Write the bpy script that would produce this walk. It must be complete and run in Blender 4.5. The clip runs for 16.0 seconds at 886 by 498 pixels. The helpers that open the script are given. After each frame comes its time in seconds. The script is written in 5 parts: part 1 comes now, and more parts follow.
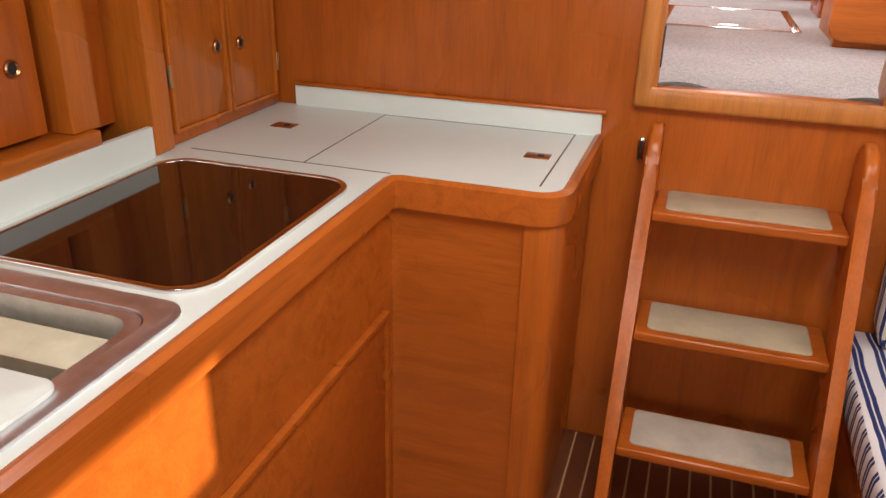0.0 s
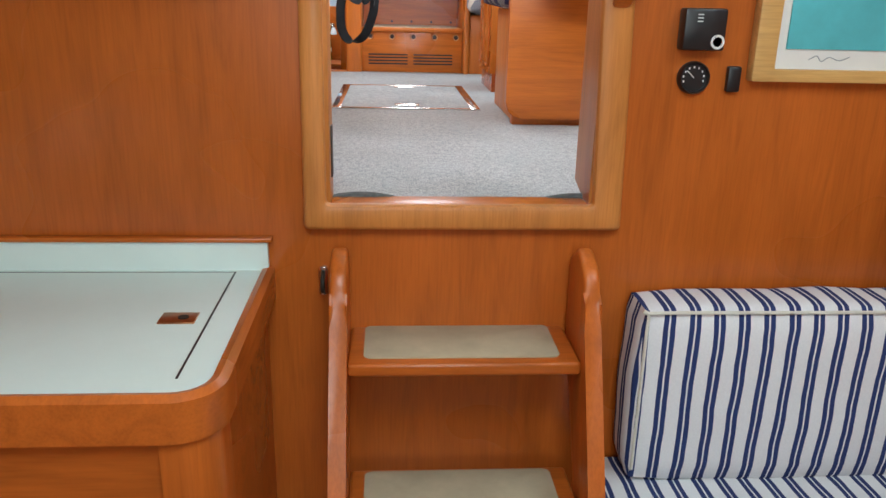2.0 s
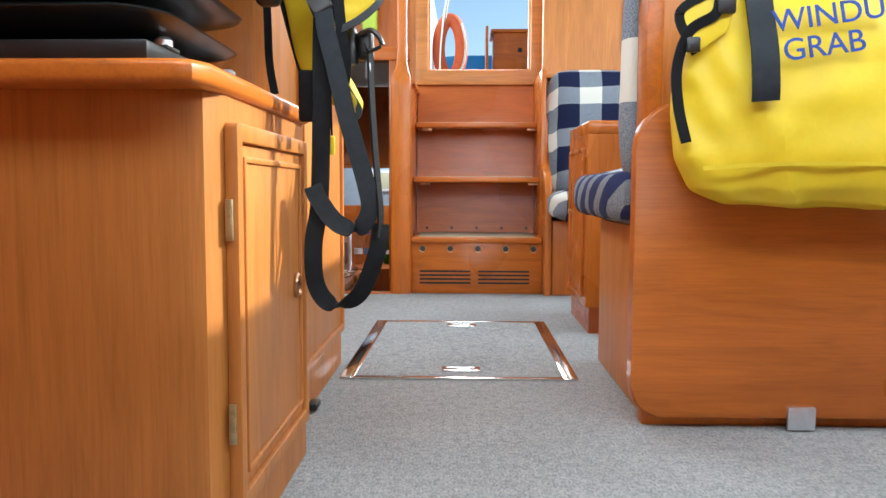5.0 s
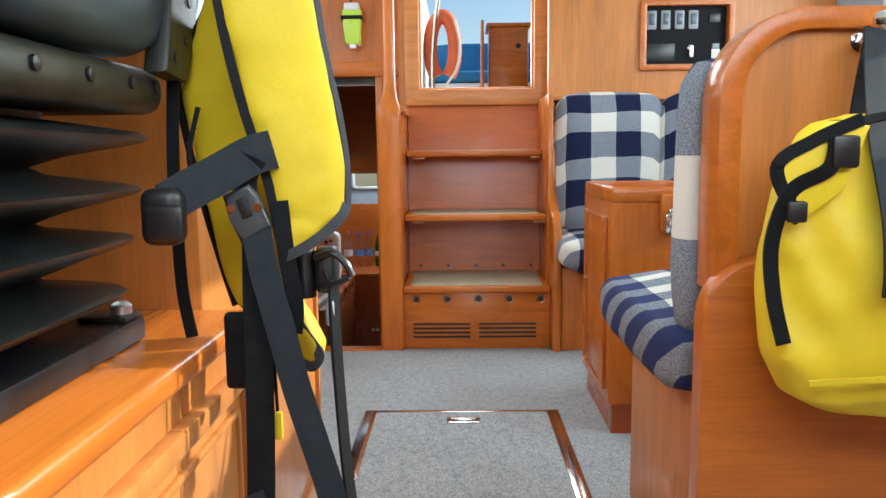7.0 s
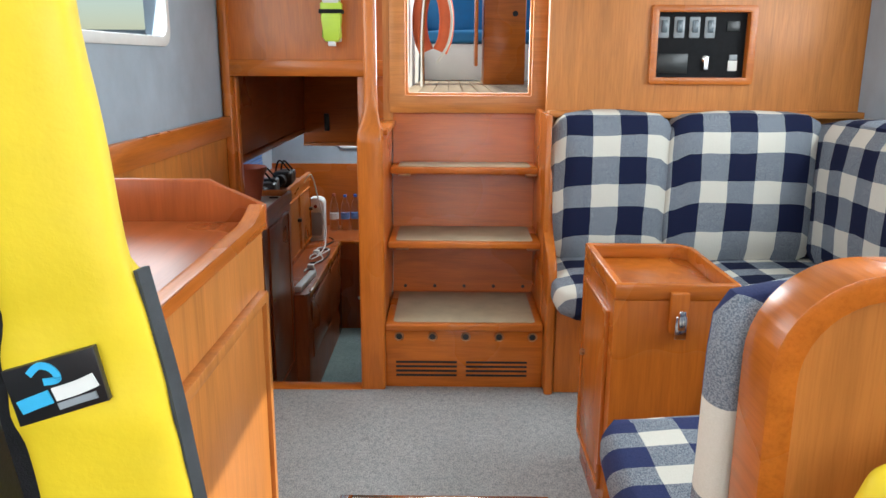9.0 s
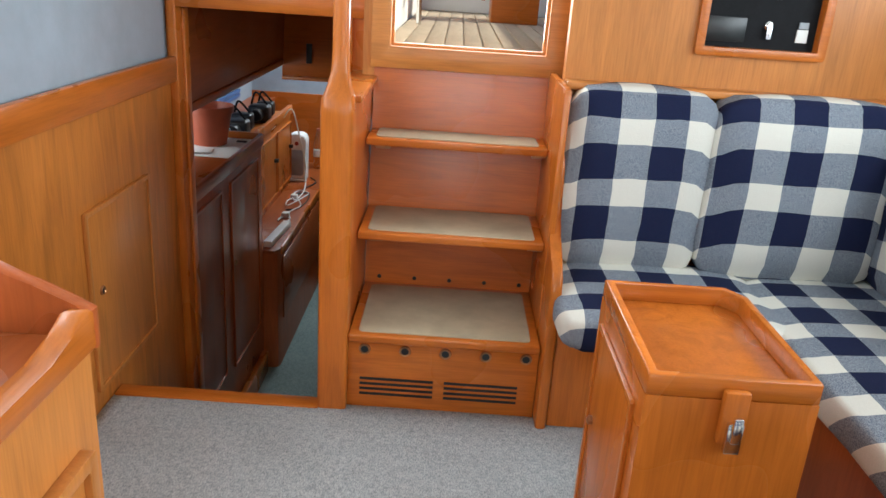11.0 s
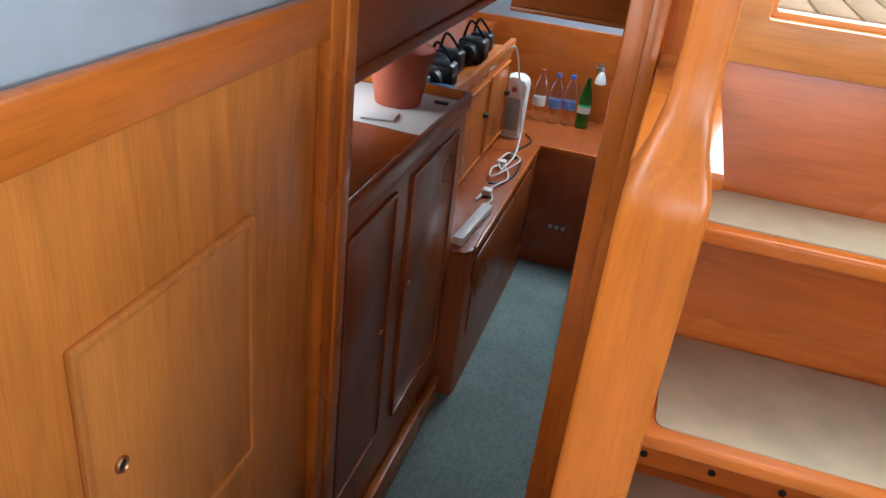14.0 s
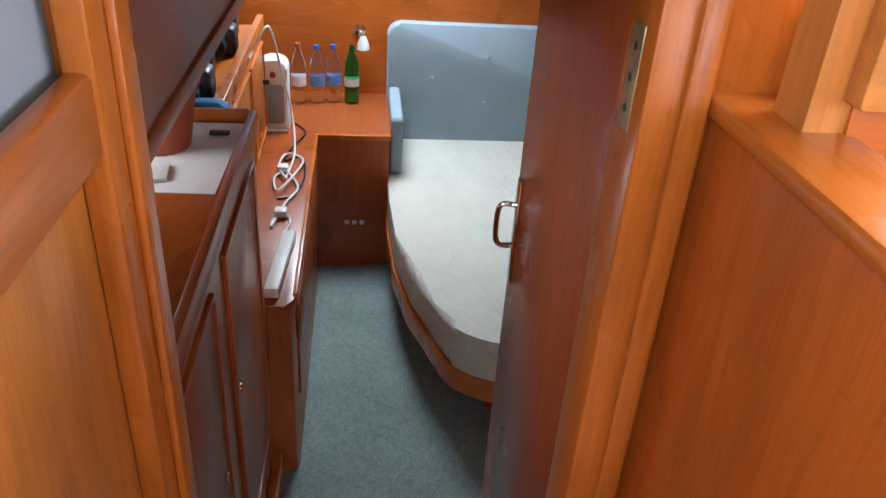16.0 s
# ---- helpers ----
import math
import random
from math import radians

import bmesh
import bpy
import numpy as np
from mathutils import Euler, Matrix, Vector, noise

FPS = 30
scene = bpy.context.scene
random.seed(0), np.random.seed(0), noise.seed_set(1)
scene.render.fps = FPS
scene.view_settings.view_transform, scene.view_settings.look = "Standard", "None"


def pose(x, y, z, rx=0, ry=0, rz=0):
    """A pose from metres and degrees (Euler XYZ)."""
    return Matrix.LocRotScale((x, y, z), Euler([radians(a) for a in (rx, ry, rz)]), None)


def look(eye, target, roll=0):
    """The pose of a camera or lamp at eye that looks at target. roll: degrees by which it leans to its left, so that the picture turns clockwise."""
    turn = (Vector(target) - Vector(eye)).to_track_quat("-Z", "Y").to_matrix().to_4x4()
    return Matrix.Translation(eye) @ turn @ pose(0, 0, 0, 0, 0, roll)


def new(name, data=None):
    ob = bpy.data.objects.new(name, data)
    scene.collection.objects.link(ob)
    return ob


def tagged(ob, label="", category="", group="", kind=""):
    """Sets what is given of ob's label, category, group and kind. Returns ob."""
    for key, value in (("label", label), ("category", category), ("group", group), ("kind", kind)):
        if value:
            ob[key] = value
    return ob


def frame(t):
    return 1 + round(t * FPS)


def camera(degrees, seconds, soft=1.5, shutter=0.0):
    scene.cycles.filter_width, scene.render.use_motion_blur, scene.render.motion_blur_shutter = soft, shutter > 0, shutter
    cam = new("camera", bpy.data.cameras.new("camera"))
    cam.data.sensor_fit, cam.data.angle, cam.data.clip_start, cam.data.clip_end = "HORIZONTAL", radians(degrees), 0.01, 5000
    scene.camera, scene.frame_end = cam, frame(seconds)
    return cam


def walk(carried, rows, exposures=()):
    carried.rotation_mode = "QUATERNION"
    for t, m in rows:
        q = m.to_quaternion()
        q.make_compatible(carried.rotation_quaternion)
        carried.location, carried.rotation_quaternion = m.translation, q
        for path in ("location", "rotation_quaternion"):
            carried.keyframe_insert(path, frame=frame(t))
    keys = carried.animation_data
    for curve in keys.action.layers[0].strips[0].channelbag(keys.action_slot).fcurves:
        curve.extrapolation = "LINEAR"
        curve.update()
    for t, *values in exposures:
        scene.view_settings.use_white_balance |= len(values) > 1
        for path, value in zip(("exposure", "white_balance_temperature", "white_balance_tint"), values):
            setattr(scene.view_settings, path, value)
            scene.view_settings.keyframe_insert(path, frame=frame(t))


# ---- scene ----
cam = camera(59.5, 16.0)
PATH = [
    (0, (-0.011, -0.003, 1.446), (-0.573, 1.742, 0.646), 1.4),
    (0.5, (-0.018, 0.136, 1.449), (-0.287, 1.959, 0.672), 0.9),
    (1, (-0.017, 0.282, 1.456), (-0.105, 2.139, 0.719), -0.1),
    (1.5, (-0.011, 0.376, 1.455), (0.074, 2.256, 0.78), 0.6),
    (2, (0.004, 0.526, 1.441), (0.144, 2.422, 0.822), 1.4),
    (2.5, (0.077, 0.744, 1.453), (0.172, 2.682, 0.968), 1.3),
    (3, (0.094, 0.934, 1.449), (0.105, 2.879, 0.984), 1.4),
    (3.5, (0.076, 1.153, 1.448), (0.013, 3.117, 1.073), 0.6),
    (5.8, (0.091, 2.010, 1.577), (0.058, 4.005, 1.451), -0.6),
    (6, (0.082, 2.051, 1.633), (0.050, 4.045, 1.475), -0.9),
    (6.5, (0.071, 2.104, 1.741), (0.053, 4.093, 1.530), 0.3),
    (7, (0.067, 2.203, 1.816), (0.029, 4.186, 1.562), -0.6),
    (7.5, (0.079, 2.285, 1.944), (0.072, 4.254, 1.592), -0.8),
    (8, (0.059, 2.385, 2.028), (0.053, 4.358, 1.700), -0.2),
    (8.2, (0.054, 2.421, 2.079), (0.050, 4.390, 1.728), -0.6),
    (10.3, (0.153, 2.862, 2.346), (0.125, 4.76, 1.717), 3.0),
    (10.5, (0.143, 2.955, 2.353), (0.122, 4.846, 1.704), 3.3),
    (11, (0.12, 3.145, 2.343), (0.12, 5.028, 1.668), 3.9),
    (11.5, (0.093, 3.427, 2.319), (-0.162, 5.294, 1.648), 4.4),
    (12, (0.049, 3.668, 2.306), (-0.281, 5.515, 1.613), 2.8),
    (12.5, (-0.051, 3.924, 2.296), (-0.387, 5.745, 1.54), 2.4),
    (13, (-0.114, 4.141, 2.277), (-0.439, 5.938, 1.461), 2.7),
    (13.5, (-0.209, 4.317, 2.307), (-0.581, 6.084, 1.449), 5.9),
    (14, (-0.236, 4.539, 2.28), (-0.673, 6.254, 1.35), 6.9),
    (14.5, (-0.413, 4.735, 2.28), (-0.669, 6.476, 1.329), 4.8),
    (15, (-0.504, 4.866, 2.26), (-0.594, 6.594, 1.256), 5.5),
    (15.5, (-0.566, 5.043, 2.246), (-0.543, 6.764, 1.228), 4.0),
    (16, (-0.619, 5.207, 2.242), (-0.406, 6.925, 1.241), 4.0),
]
walk(cam, [(t, look(eye, target, roll)) for t, eye, target, roll in PATH], [(0.0, 0.7, 7500, 29), (1.5, 0.62, 6400, 13), (2.5, 0.5, 5950, 4), (3.7, 0.48, 5700, 2),
     (6.0, 0.25, 6000, 4), (7.0, 0.1, 5950, 3), (8.0, -0.08, 6200, 4), (10.5, 0.05, 6150, 5), (12.5, 0.15, 5900, 3), (14.0, 0.4, 5800, 5), (16.0, 0.85, 5900, 8)])

# ---- daylight and added fill lamps ----
world = bpy.data.worlds.new("world")
scene.world = world
world.use_nodes = True
sky = world.node_tree.nodes.new("ShaderNodeTexSky")
sky.sky_type = 'NISHITA'
sky.sun_disc = False
sky.sun_elevation = radians(26.6)
sky.sun_rotation = radians(73)
world.node_tree.links.new(sky.outputs[0], world.node_tree.nodes["Background"].inputs[0])
world.node_tree.nodes["Background"].inputs[1].default_value = 0.15

sun_data = bpy.data.lights.new("sun", 'SUN')
sun_data.energy, sun_data.angle, sun_data.color = 5.0, radians(0.6), (1.0, 0.93, 0.82)
sun = new("sun", sun_data)
sun.matrix_world = look((8, 3, 6), (8 - 0.80, 3 - 0.25, 6 - 0.42))


def window_light(x, y, z, target, w, h, power, colour=(0.93, 0.97, 1.0)):
    """Area lamp for sky light in an opening, or for added fill."""
    d = bpy.data.lights.new("window_light", 'AREA')
    d.shape, d.size, d.size_y, d.energy, d.color = 'RECTANGLE', w, h, power, colour
    ob = new("window_light", d)
    ob.matrix_world = look((x, y, z), target)
    return ob


window_light(1.70, 3.9, 2.50, (0.5, 3.9, 2.25), 2.7, 0.40, 37)
window_light(-0.93, 4.0, 2.50, (0.3, 4.0, 2.25), 2.7, 0.40, 22)
# windscreen is assumed and out of view; its lamp brightens near things
window_light(0.4, 2.06, 2.42, (0.4, 3.0, 2.25), 1.5, 0.45, 17)
window_light(0.16, 5.94, 2.40, (0.05, 5.0, 2.1), 0.5, 0.55, 9)
# ceiling hatch is unseen; set aft so the treads shade the ladder back
window_light(0.1, 0.70, 2.06, (0.0, 0.95, 1.0), 0.62, 0.62, 13, (0.93, 1.0, 0.97))
# fill lamp in an opening invented in the unseen bow wall
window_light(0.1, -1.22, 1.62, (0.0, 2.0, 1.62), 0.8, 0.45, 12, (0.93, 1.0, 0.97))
# second hatch is invented too; its lamp only adds fill over the settee
window_light(0.95, 1.1, 2.07, (0.9, 1.2, 1.0), 0.45, 0.45, 5, (0.93, 1.0, 0.97))
# cabin hatch is invented; placed aft to leave the bench front in shade
window_light(-0.6, 9.22, 2.28, (-0.4, 8.6, 0.8), 0.55, 0.55, 22)
window_light(-1.60, 7.3, 1.60, (-1.0, 7.5, 1.55), 0.9, 0.25, 6)

# ---- materials ----


def material(name):
    m = bpy.data.materials.new(name)
    m.use_nodes = True
    nt = m.node_tree
    return m, nt, nt.nodes["Principled BSDF"]


def node(nt, kind, **kw):
    n = nt.nodes.new(kind)
    for k, v in kw.items():
        if k == "op":
            n.operation = v
        elif k == "blend":
            n.blend_type = v
    return n


def mapped(nt, scale):
    tc = nt.nodes.new("ShaderNodeTexCoord")
    mp = nt.nodes.new("ShaderNodeMapping")
    mp.inputs["Scale"].default_value = scale
    nt.links.new(tc.outputs["Object"], mp.inputs[0])
    return mp.outputs[0]


def noise_tex(nt, scale, size, detail=4, rough=0.6, dist=0.0):
    n = nt.nodes.new("ShaderNodeTexNoise")
    n.inputs["Scale"].default_value = size
    n.inputs["Detail"].default_value = detail
    n.inputs["Roughness"].default_value = rough
    n.inputs["Distortion"].default_value = dist
    nt.links.new(mapped(nt, scale), n.inputs["Vector"])
    return n.outputs["Fac"]


def ramp(nt, fac, stops):
    r = nt.nodes.new("ShaderNodeValToRGB")
    e = r.color_ramp.elements
    while len(e) < len(stops):
        e.new(0.5)
    for i, (p, c) in enumerate(stops):
        e[i].position, e[i].color = p, (*c, 1)
    nt.links.new(fac, r.inputs[0])
    return r.outputs[0]


def mix(nt, fac, a, b, blend='MIX'):
    n = nt.nodes.new("ShaderNodeMix")
    n.data_type, n.blend_type = 'RGBA', blend
    if isinstance(fac, float):
        n.inputs[0].default_value = fac
    else:
        nt.links.new(fac, n.inputs[0])
    for sock, v in ((n.inputs[6], a), (n.inputs[7], b)):
        if isinstance(v, tuple):
            sock.default_value = (*v, 1)
        else:
            nt.links.new(v, sock)
    return n.outputs[2]


def bump(nt, bsdf, height, strength, dist=0.002):
    b = nt.nodes.new("ShaderNodeBump")
    b.inputs["Strength"].default_value = strength
    b.inputs["Distance"].default_value = dist
    nt.links.new(height, b.inputs["Height"])
    nt.links.new(b.outputs[0], bsdf.inputs["Normal"])


def wood(name, col, axis="z", gloss=0.27, contrast=1.3, coat=0.10):
    """Varnished teak: streaked pores, cathedral figure and a board-wide drift of tone."""
    m, nt, p = material(name)
    k = "xyz".index(axis)
    long = [1.0, 1.0, 1.0]
    long[k] = 0.045
    fine = noise_tex(nt, tuple(long), 210, 5, 0.65)
    long[k] = 0.12
    fig = noise_tex(nt, tuple(long), 16, 3, 0.55, 1.6)
    big = noise_tex(nt, (1, 1, 1), 2.3, 2, 0.5)
    c = Vector(col)
    dark, lite = tuple(c * (1 - 0.17 * contrast)), tuple(c * (1 + 0.12 * contrast))
    a = ramp(nt, fig, [(0.25, dark), (0.5, col), (0.78, lite)])
    streak = ramp(nt, fine, [(0.3, (0.80, 0.74, 0.68)), (0.55, (1, 1, 1)), (0.8, (1.08, 1.06, 1.02))])
    b = mix(nt, 0.6 * min(contrast, 1.2), a, streak, 'MULTIPLY')
    drift = ramp(nt, big, [(0.25, (0.84, 0.78, 0.72)), (0.75, (1.12, 1.12, 1.12))])
    out = mix(nt, 0.8, b, drift, 'MULTIPLY')
    rnd = nt.nodes.new("ShaderNodeObjectInfo")
    tone = ramp(nt, rnd.outputs["Random"], [(0.0, (0.90, 0.88, 0.86)), (1.0, (1.06, 1.06, 1.06))])
    out = mix(nt, 0.8, out, tone, 'MULTIPLY')
    nt.links.new(out, p.inputs["Base Color"])
    rr = ramp(nt, big, [(0.3, (gloss * 0.8,) * 3), (0.7, (gloss * 1.35,) * 3)])
    nt.links.new(rr, p.inputs["Roughness"])
    p.inputs["Coat Weight"].default_value = coat
    p.inputs["Coat Roughness"].default_value = 0.18
    p.inputs["Specular IOR Level"].default_value = 0.36
    bump(nt, p, fine, 0.12, 0.001)
    return m


def plain(name, col, rough=0.5, metal=0.0, vary=0.12, size=18.0, bumps=0.1, spec=0.5):
    """A surface with a mottled tone and fine relief."""
    m, nt, p = material(name)
    n = noise_tex(nt, (1, 1, 1), size, 5, 0.6)
    c = Vector(col)
    nt.links.new(ramp(nt, n, [(0.3, tuple(c * (1 - vary))), (0.7, tuple(c * (1 + vary)))]), p.inputs["Base Color"])
    f = noise_tex(nt, (1, 1, 1), size * 14, 3, 0.6)
    nt.links.new(ramp(nt, n, [(0.3, (rough * 0.85,) * 3), (0.7, (min(1, rough * 1.15),) * 3)]), p.inputs["Roughness"])
    p.inputs["Metallic"].default_value = metal
    p.inputs["Specular IOR Level"].default_value = spec
    if bumps:
        bump(nt, p, f, bumps, 0.001)
    return m


def weave(nt, size):
    """Crossing threads as a height."""
    outs = []
    for sc in ((1, 0.15, 0.15), (0.15, 1, 0.15), (0.15, 0.15, 1)):
        outs.append(noise_tex(nt, sc, size, 2, 0.5))
    a = node(nt, "ShaderNodeMath", op='MAXIMUM')
    nt.links.new(outs[0], a.inputs[0])
    nt.links.new(outs[1], a.inputs[1])
    b = node(nt, "ShaderNodeMath", op='MAXIMUM')
    nt.links.new(a.outputs[0], b.inputs[0])
    nt.links.new(outs[2], b.inputs[1])
    return b.outputs[0]


def carpet_mat(name, a, b, c):
    m, nt, p = material(name)
    f = noise_tex(nt, (1, 0.45, 1), 230, 3, 0.7)
    g = noise_tex(nt, (1, 0.6, 1), 60, 4, 0.6)
    big = noise_tex(nt, (1, 1, 1), 3, 3, 0.5)
    col = ramp(nt, f, [(0.33, a), (0.5, b), (0.68, c)])
    sp = ramp(nt, g, [(0.3, (0.72, 0.73, 0.74)), (0.55, (1, 1, 1)), (0.8, (1.12, 1.1, 1.05))])
    col = mix(nt, 0.8, col, sp, 'MULTIPLY')
    st = ramp(nt, big, [(0.3, (0.88, 0.87, 0.86)), (0.7, (1.06, 1.06, 1.06))])
    nt.links.new(mix(nt, 0.9, col, st, 'MULTIPLY'), p.inputs["Base Color"])
    p.inputs["Roughness"].default_value = 0.95
    p.inputs["Specular IOR Level"].default_value = 0.1
    bump(nt, p, f, 0.7, 0.004)
    return m


def math_node(nt, op, a, b=None):
    n = node(nt, "ShaderNodeMath", op=op)
    for i, v in enumerate((a, b)):
        if v is None:
            continue
        if isinstance(v, (int, float)):
            n.inputs[i].default_value = v
        else:
            nt.links.new(v, n.inputs[i])
    return n.outputs[0]


def xyz(nt):
    tc = nt.nodes.new("ShaderNodeTexCoord")
    wob = nt.nodes.new("ShaderNodeTexNoise")
    wob.inputs["Scale"].default_value = 7
    nt.links.new(tc.outputs["Object"], wob.inputs["Vector"])
    add = nt.nodes.new("ShaderNodeVectorMath")
    add.operation = 'MULTIPLY_ADD'
    nt.links.new(wob.outputs["Color"], add.inputs[0])
    add.inputs[1].default_value = (0.012, 0.012, 0.012)
    nt.links.new(tc.outputs["Object"], add.inputs[2])
    s = nt.nodes.new("ShaderNodeSeparateXYZ")
    nt.links.new(add.outputs[0], s.inputs[0])
    return s.outputs


def band(nt, coord, period, width, shift=0.0):
    """1 inside stripes of that width."""
    a = math_node(nt, 'MULTIPLY_ADD', coord, 1 / period)
    a.node.inputs[2].default_value = shift + 100
    f = math_node(nt, 'FRACT', a)
    return math_node(nt, 'LESS_THAN', f, width)


def gingham(name, u, v, period=0.204, rise=0.195, fade=1.0, lift=0.97):
    m, nt, p = material(name)
    ax = xyz(nt)

    def coord(sp):
        out = None
        for ch in sp:
            out = ax["xyz".index(ch)] if out is None else math_node(nt, 'ADD', out, ax["xyz".index(ch)])
        return out
    a, b = band(nt, coord(u), period, 0.5, 0.395), band(nt, coord(v), rise, 0.55, lift)
    s = math_node(nt, 'MULTIPLY', math_node(nt, 'ADD', a, b), 0.5)
    thread = noise_tex(nt, (1, 0.4, 1), 520, 2, 0.6)
    grey = ramp(nt, thread, [(0.4, (0.12, 0.145, 0.185)), (0.6, (0.29, 0.315, 0.35))])
    r = nt.nodes.new("ShaderNodeValToRGB")
    r.color_ramp.interpolation = 'CONSTANT'
    e = r.color_ramp.elements
    e.new(0.5)
    for i, (q, c) in enumerate(((0.0, (1, 0, 0)), (0.3, (0, 1, 0)), (0.7, (0, 0, 1)))):
        e[i].position, e[i].color = q, (*c, 1)
    nt.links.new(s, r.inputs[0])
    sep = nt.nodes.new("ShaderNodeSeparateColor")
    nt.links.new(r.outputs[0], sep.inputs[0])
    cream = mix(nt, thread, (0.60, 0.58, 0.50), (0.74, 0.72, 0.65))
    navy = mix(nt, thread, (0.006 * fade, 0.009 * fade, 0.030 * fade), (0.017 * fade, 0.022 * fade, 0.060 * fade))
    col = mix(nt, sep.outputs[1], cream, grey)
    col = mix(nt, sep.outputs[2], col, navy)
    nt.links.new(col, p.inputs["Base Color"])
    p.inputs["Roughness"].default_value = 0.9
    p.inputs["Specular IOR Level"].default_value = 0.15
    bump(nt, p, weave(nt, 300), 0.5, 0.002)
    return m


def ticking(name):
    """White canvas with pairs of navy stripes."""
    m, nt, p = material(name)
    ax = xyz(nt)
    geo = nt.nodes.new("ShaderNodeNewGeometry")
    sn = nt.nodes.new("ShaderNodeSeparateXYZ")
    nt.links.new(geo.outputs["Normal"], sn.inputs[0])
    side = math_node(nt, 'GREATER_THAN', math_node(nt, 'ABSOLUTE', sn.outputs[0]), 0.75)
    keep = math_node(nt, 'SUBTRACT', 1.0, side)
    u = math_node(nt, 'ADD', math_node(nt, 'MULTIPLY', ax[0], keep), math_node(nt, 'MULTIPLY', ax[1], side))
    a = band(nt, u, 0.049, 0.20)
    b = band(nt, u, 0.049, 0.20, -0.27)
    s = math_node(nt, 'MAXIMUM', a, b)
    th = noise_tex(nt, (1, 1, 1), 260, 2, 0.6)
    navy = mix(nt, th, (0.015, 0.03, 0.11), (0.04, 0.06, 0.18))
    white = mix(nt, th, (0.66, 0.68, 0.70), (0.80, 0.81, 0.82))
    nt.links.new(mix(nt, s, white, navy), p.inputs["Base Color"])
    p.inputs["Roughness"].default_value = 0.88
    p.inputs["Specular IOR Level"].default_value = 0.2
    bump(nt, p, weave(nt, 340), 0.35, 0.0015)
    return m


def glassy(name, col, rough=0.03, alpha_like=1.0):
    m, nt, p = material(name)
    p.inputs["Base Color"].default_value = (*col, 1)
    p.inputs["Transmission Weight"].default_value = alpha_like
    p.inputs["Roughness"].default_value = rough
    p.inputs["IOR"].default_value = 1.4
    return m


RED = (0.48, 0.122, 0.017)
MID = (0.53, 0.155, 0.020)
PALE = (0.55, 0.215, 0.048)
W_red_z, W_red_x, W_red_y = wood("mahogany_upright", RED, "z"), wood("mahogany_cross", RED, "x"), wood("mahogany_along", RED, "y")
W_z, W_x, W_y = wood("teak_upright", MID, "z"), wood("teak_cross", MID, "x"), wood("teak_along", MID, "y")
# lighter teak tone, mostly for the wheelhouse
W_pale = wood("teak_pale", PALE, "z", 0.4)
W_port = wood("teak_streaked", (0.54, 0.195, 0.035), "z", 0.36, 1.8)
W_pale_x = wood("teak_pale_cross", PALE, "x", 0.4)
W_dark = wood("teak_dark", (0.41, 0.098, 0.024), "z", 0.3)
W_dark_y = wood("teak_dark_along", (0.36, 0.09, 0.022), "y", 0.3)
W_floor = wood("floorboard", (0.16, 0.05, 0.02), "y", 0.35)
M_strip = plain("holly_strip", (0.42, 0.27, 0.13), 0.5)
M_lam = plain("white_laminate", (0.67, 0.78, 0.74), 0.32, vary=0.03, size=6, bumps=0.02)
M_mat = plain("tread_mat", (0.44, 0.37, 0.25), 0.85, vary=0.16, size=9, bumps=0.4)
# lighter, greyer mat tone for the lowest ladder tread
M_mat_grey = plain("tread_mat_grey", (0.47, 0.42, 0.34), 0.85, vary=0.2, size=9, bumps=0.4)
M_black = plain("black_plastic", (0.012, 0.012, 0.013), 0.38, vary=0.3)
M_vinyl = plain("black_vinyl", (0.012, 0.014, 0.014), 0.33, vary=0.35, size=30, bumps=0.25)
M_seat = plain("grey_green_vinyl", (0.020, 0.035, 0.048), 0.45, vary=0.3, size=14, bumps=0.25)
M_navy = plain("navy_vinyl", (0.020, 0.045, 0.085), 0.42, vary=0.3, size=24, bumps=0.25)
M_olive = plain("worn_frame_paint", (0.022, 0.022, 0.016), 0.45, vary=0.4, size=22, bumps=0.3)
M_chrome = plain("chrome", (0.75, 0.74, 0.72), 0.14, 1.0, vary=0.05)
M_steel = plain("brushed_steel", (0.78, 0.80, 0.84), 0.42, 1.0, vary=0.1, size=40)
M_brass = plain("bronze", (0.45, 0.24, 0.12), 0.32, 1.0, vary=0.2, size=60)
M_old = plain("old_brass", (0.50, 0.42, 0.24), 0.4, 0.8, vary=0.3, size=80)
M_lining = plain("hull_lining", (0.34, 0.40, 0.46), 0.8, vary=0.10, size=7, bumps=0.3)
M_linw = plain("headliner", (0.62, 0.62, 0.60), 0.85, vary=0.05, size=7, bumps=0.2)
# unseen saloon ceiling, coloured dark to hold down bounced light
M_lin_dim = plain("dimmed_saloon_ceiling", (0.26, 0.24, 0.21), 0.85, vary=0.05, size=7, bumps=0.2)
M_yellow = plain("yellow_fabric", (0.72, 0.53, 0.012), 0.62, vary=0.09, size=11, bumps=0.3)
M_yellow2 = plain("yellow_bag_fabric", (0.78, 0.57, 0.012), 0.55, vary=0.09, size=9, bumps=0.3)
M_web = plain("black_webbing", (0.010, 0.0105, 0.012), 0.6, vary=0.3, size=60, bumps=0.6, spec=0.12)
M_webg = plain("grey_webbing", (0.022, 0.027, 0.032), 0.55, vary=0.2, size=60, bumps=0.6, spec=0.15)
M_grey_hem = plain("grey_hem_tape", (0.05, 0.055, 0.06), 0.7, vary=0.2, size=60, bumps=0.5, spec=0.2)
M_buckle = plain("dark_buckle_plastic", (0.05, 0.055, 0.06), 0.3, vary=0.1)
M_plast = plain("white_plastic", (0.72, 0.73, 0.71), 0.4, vary=0.05)
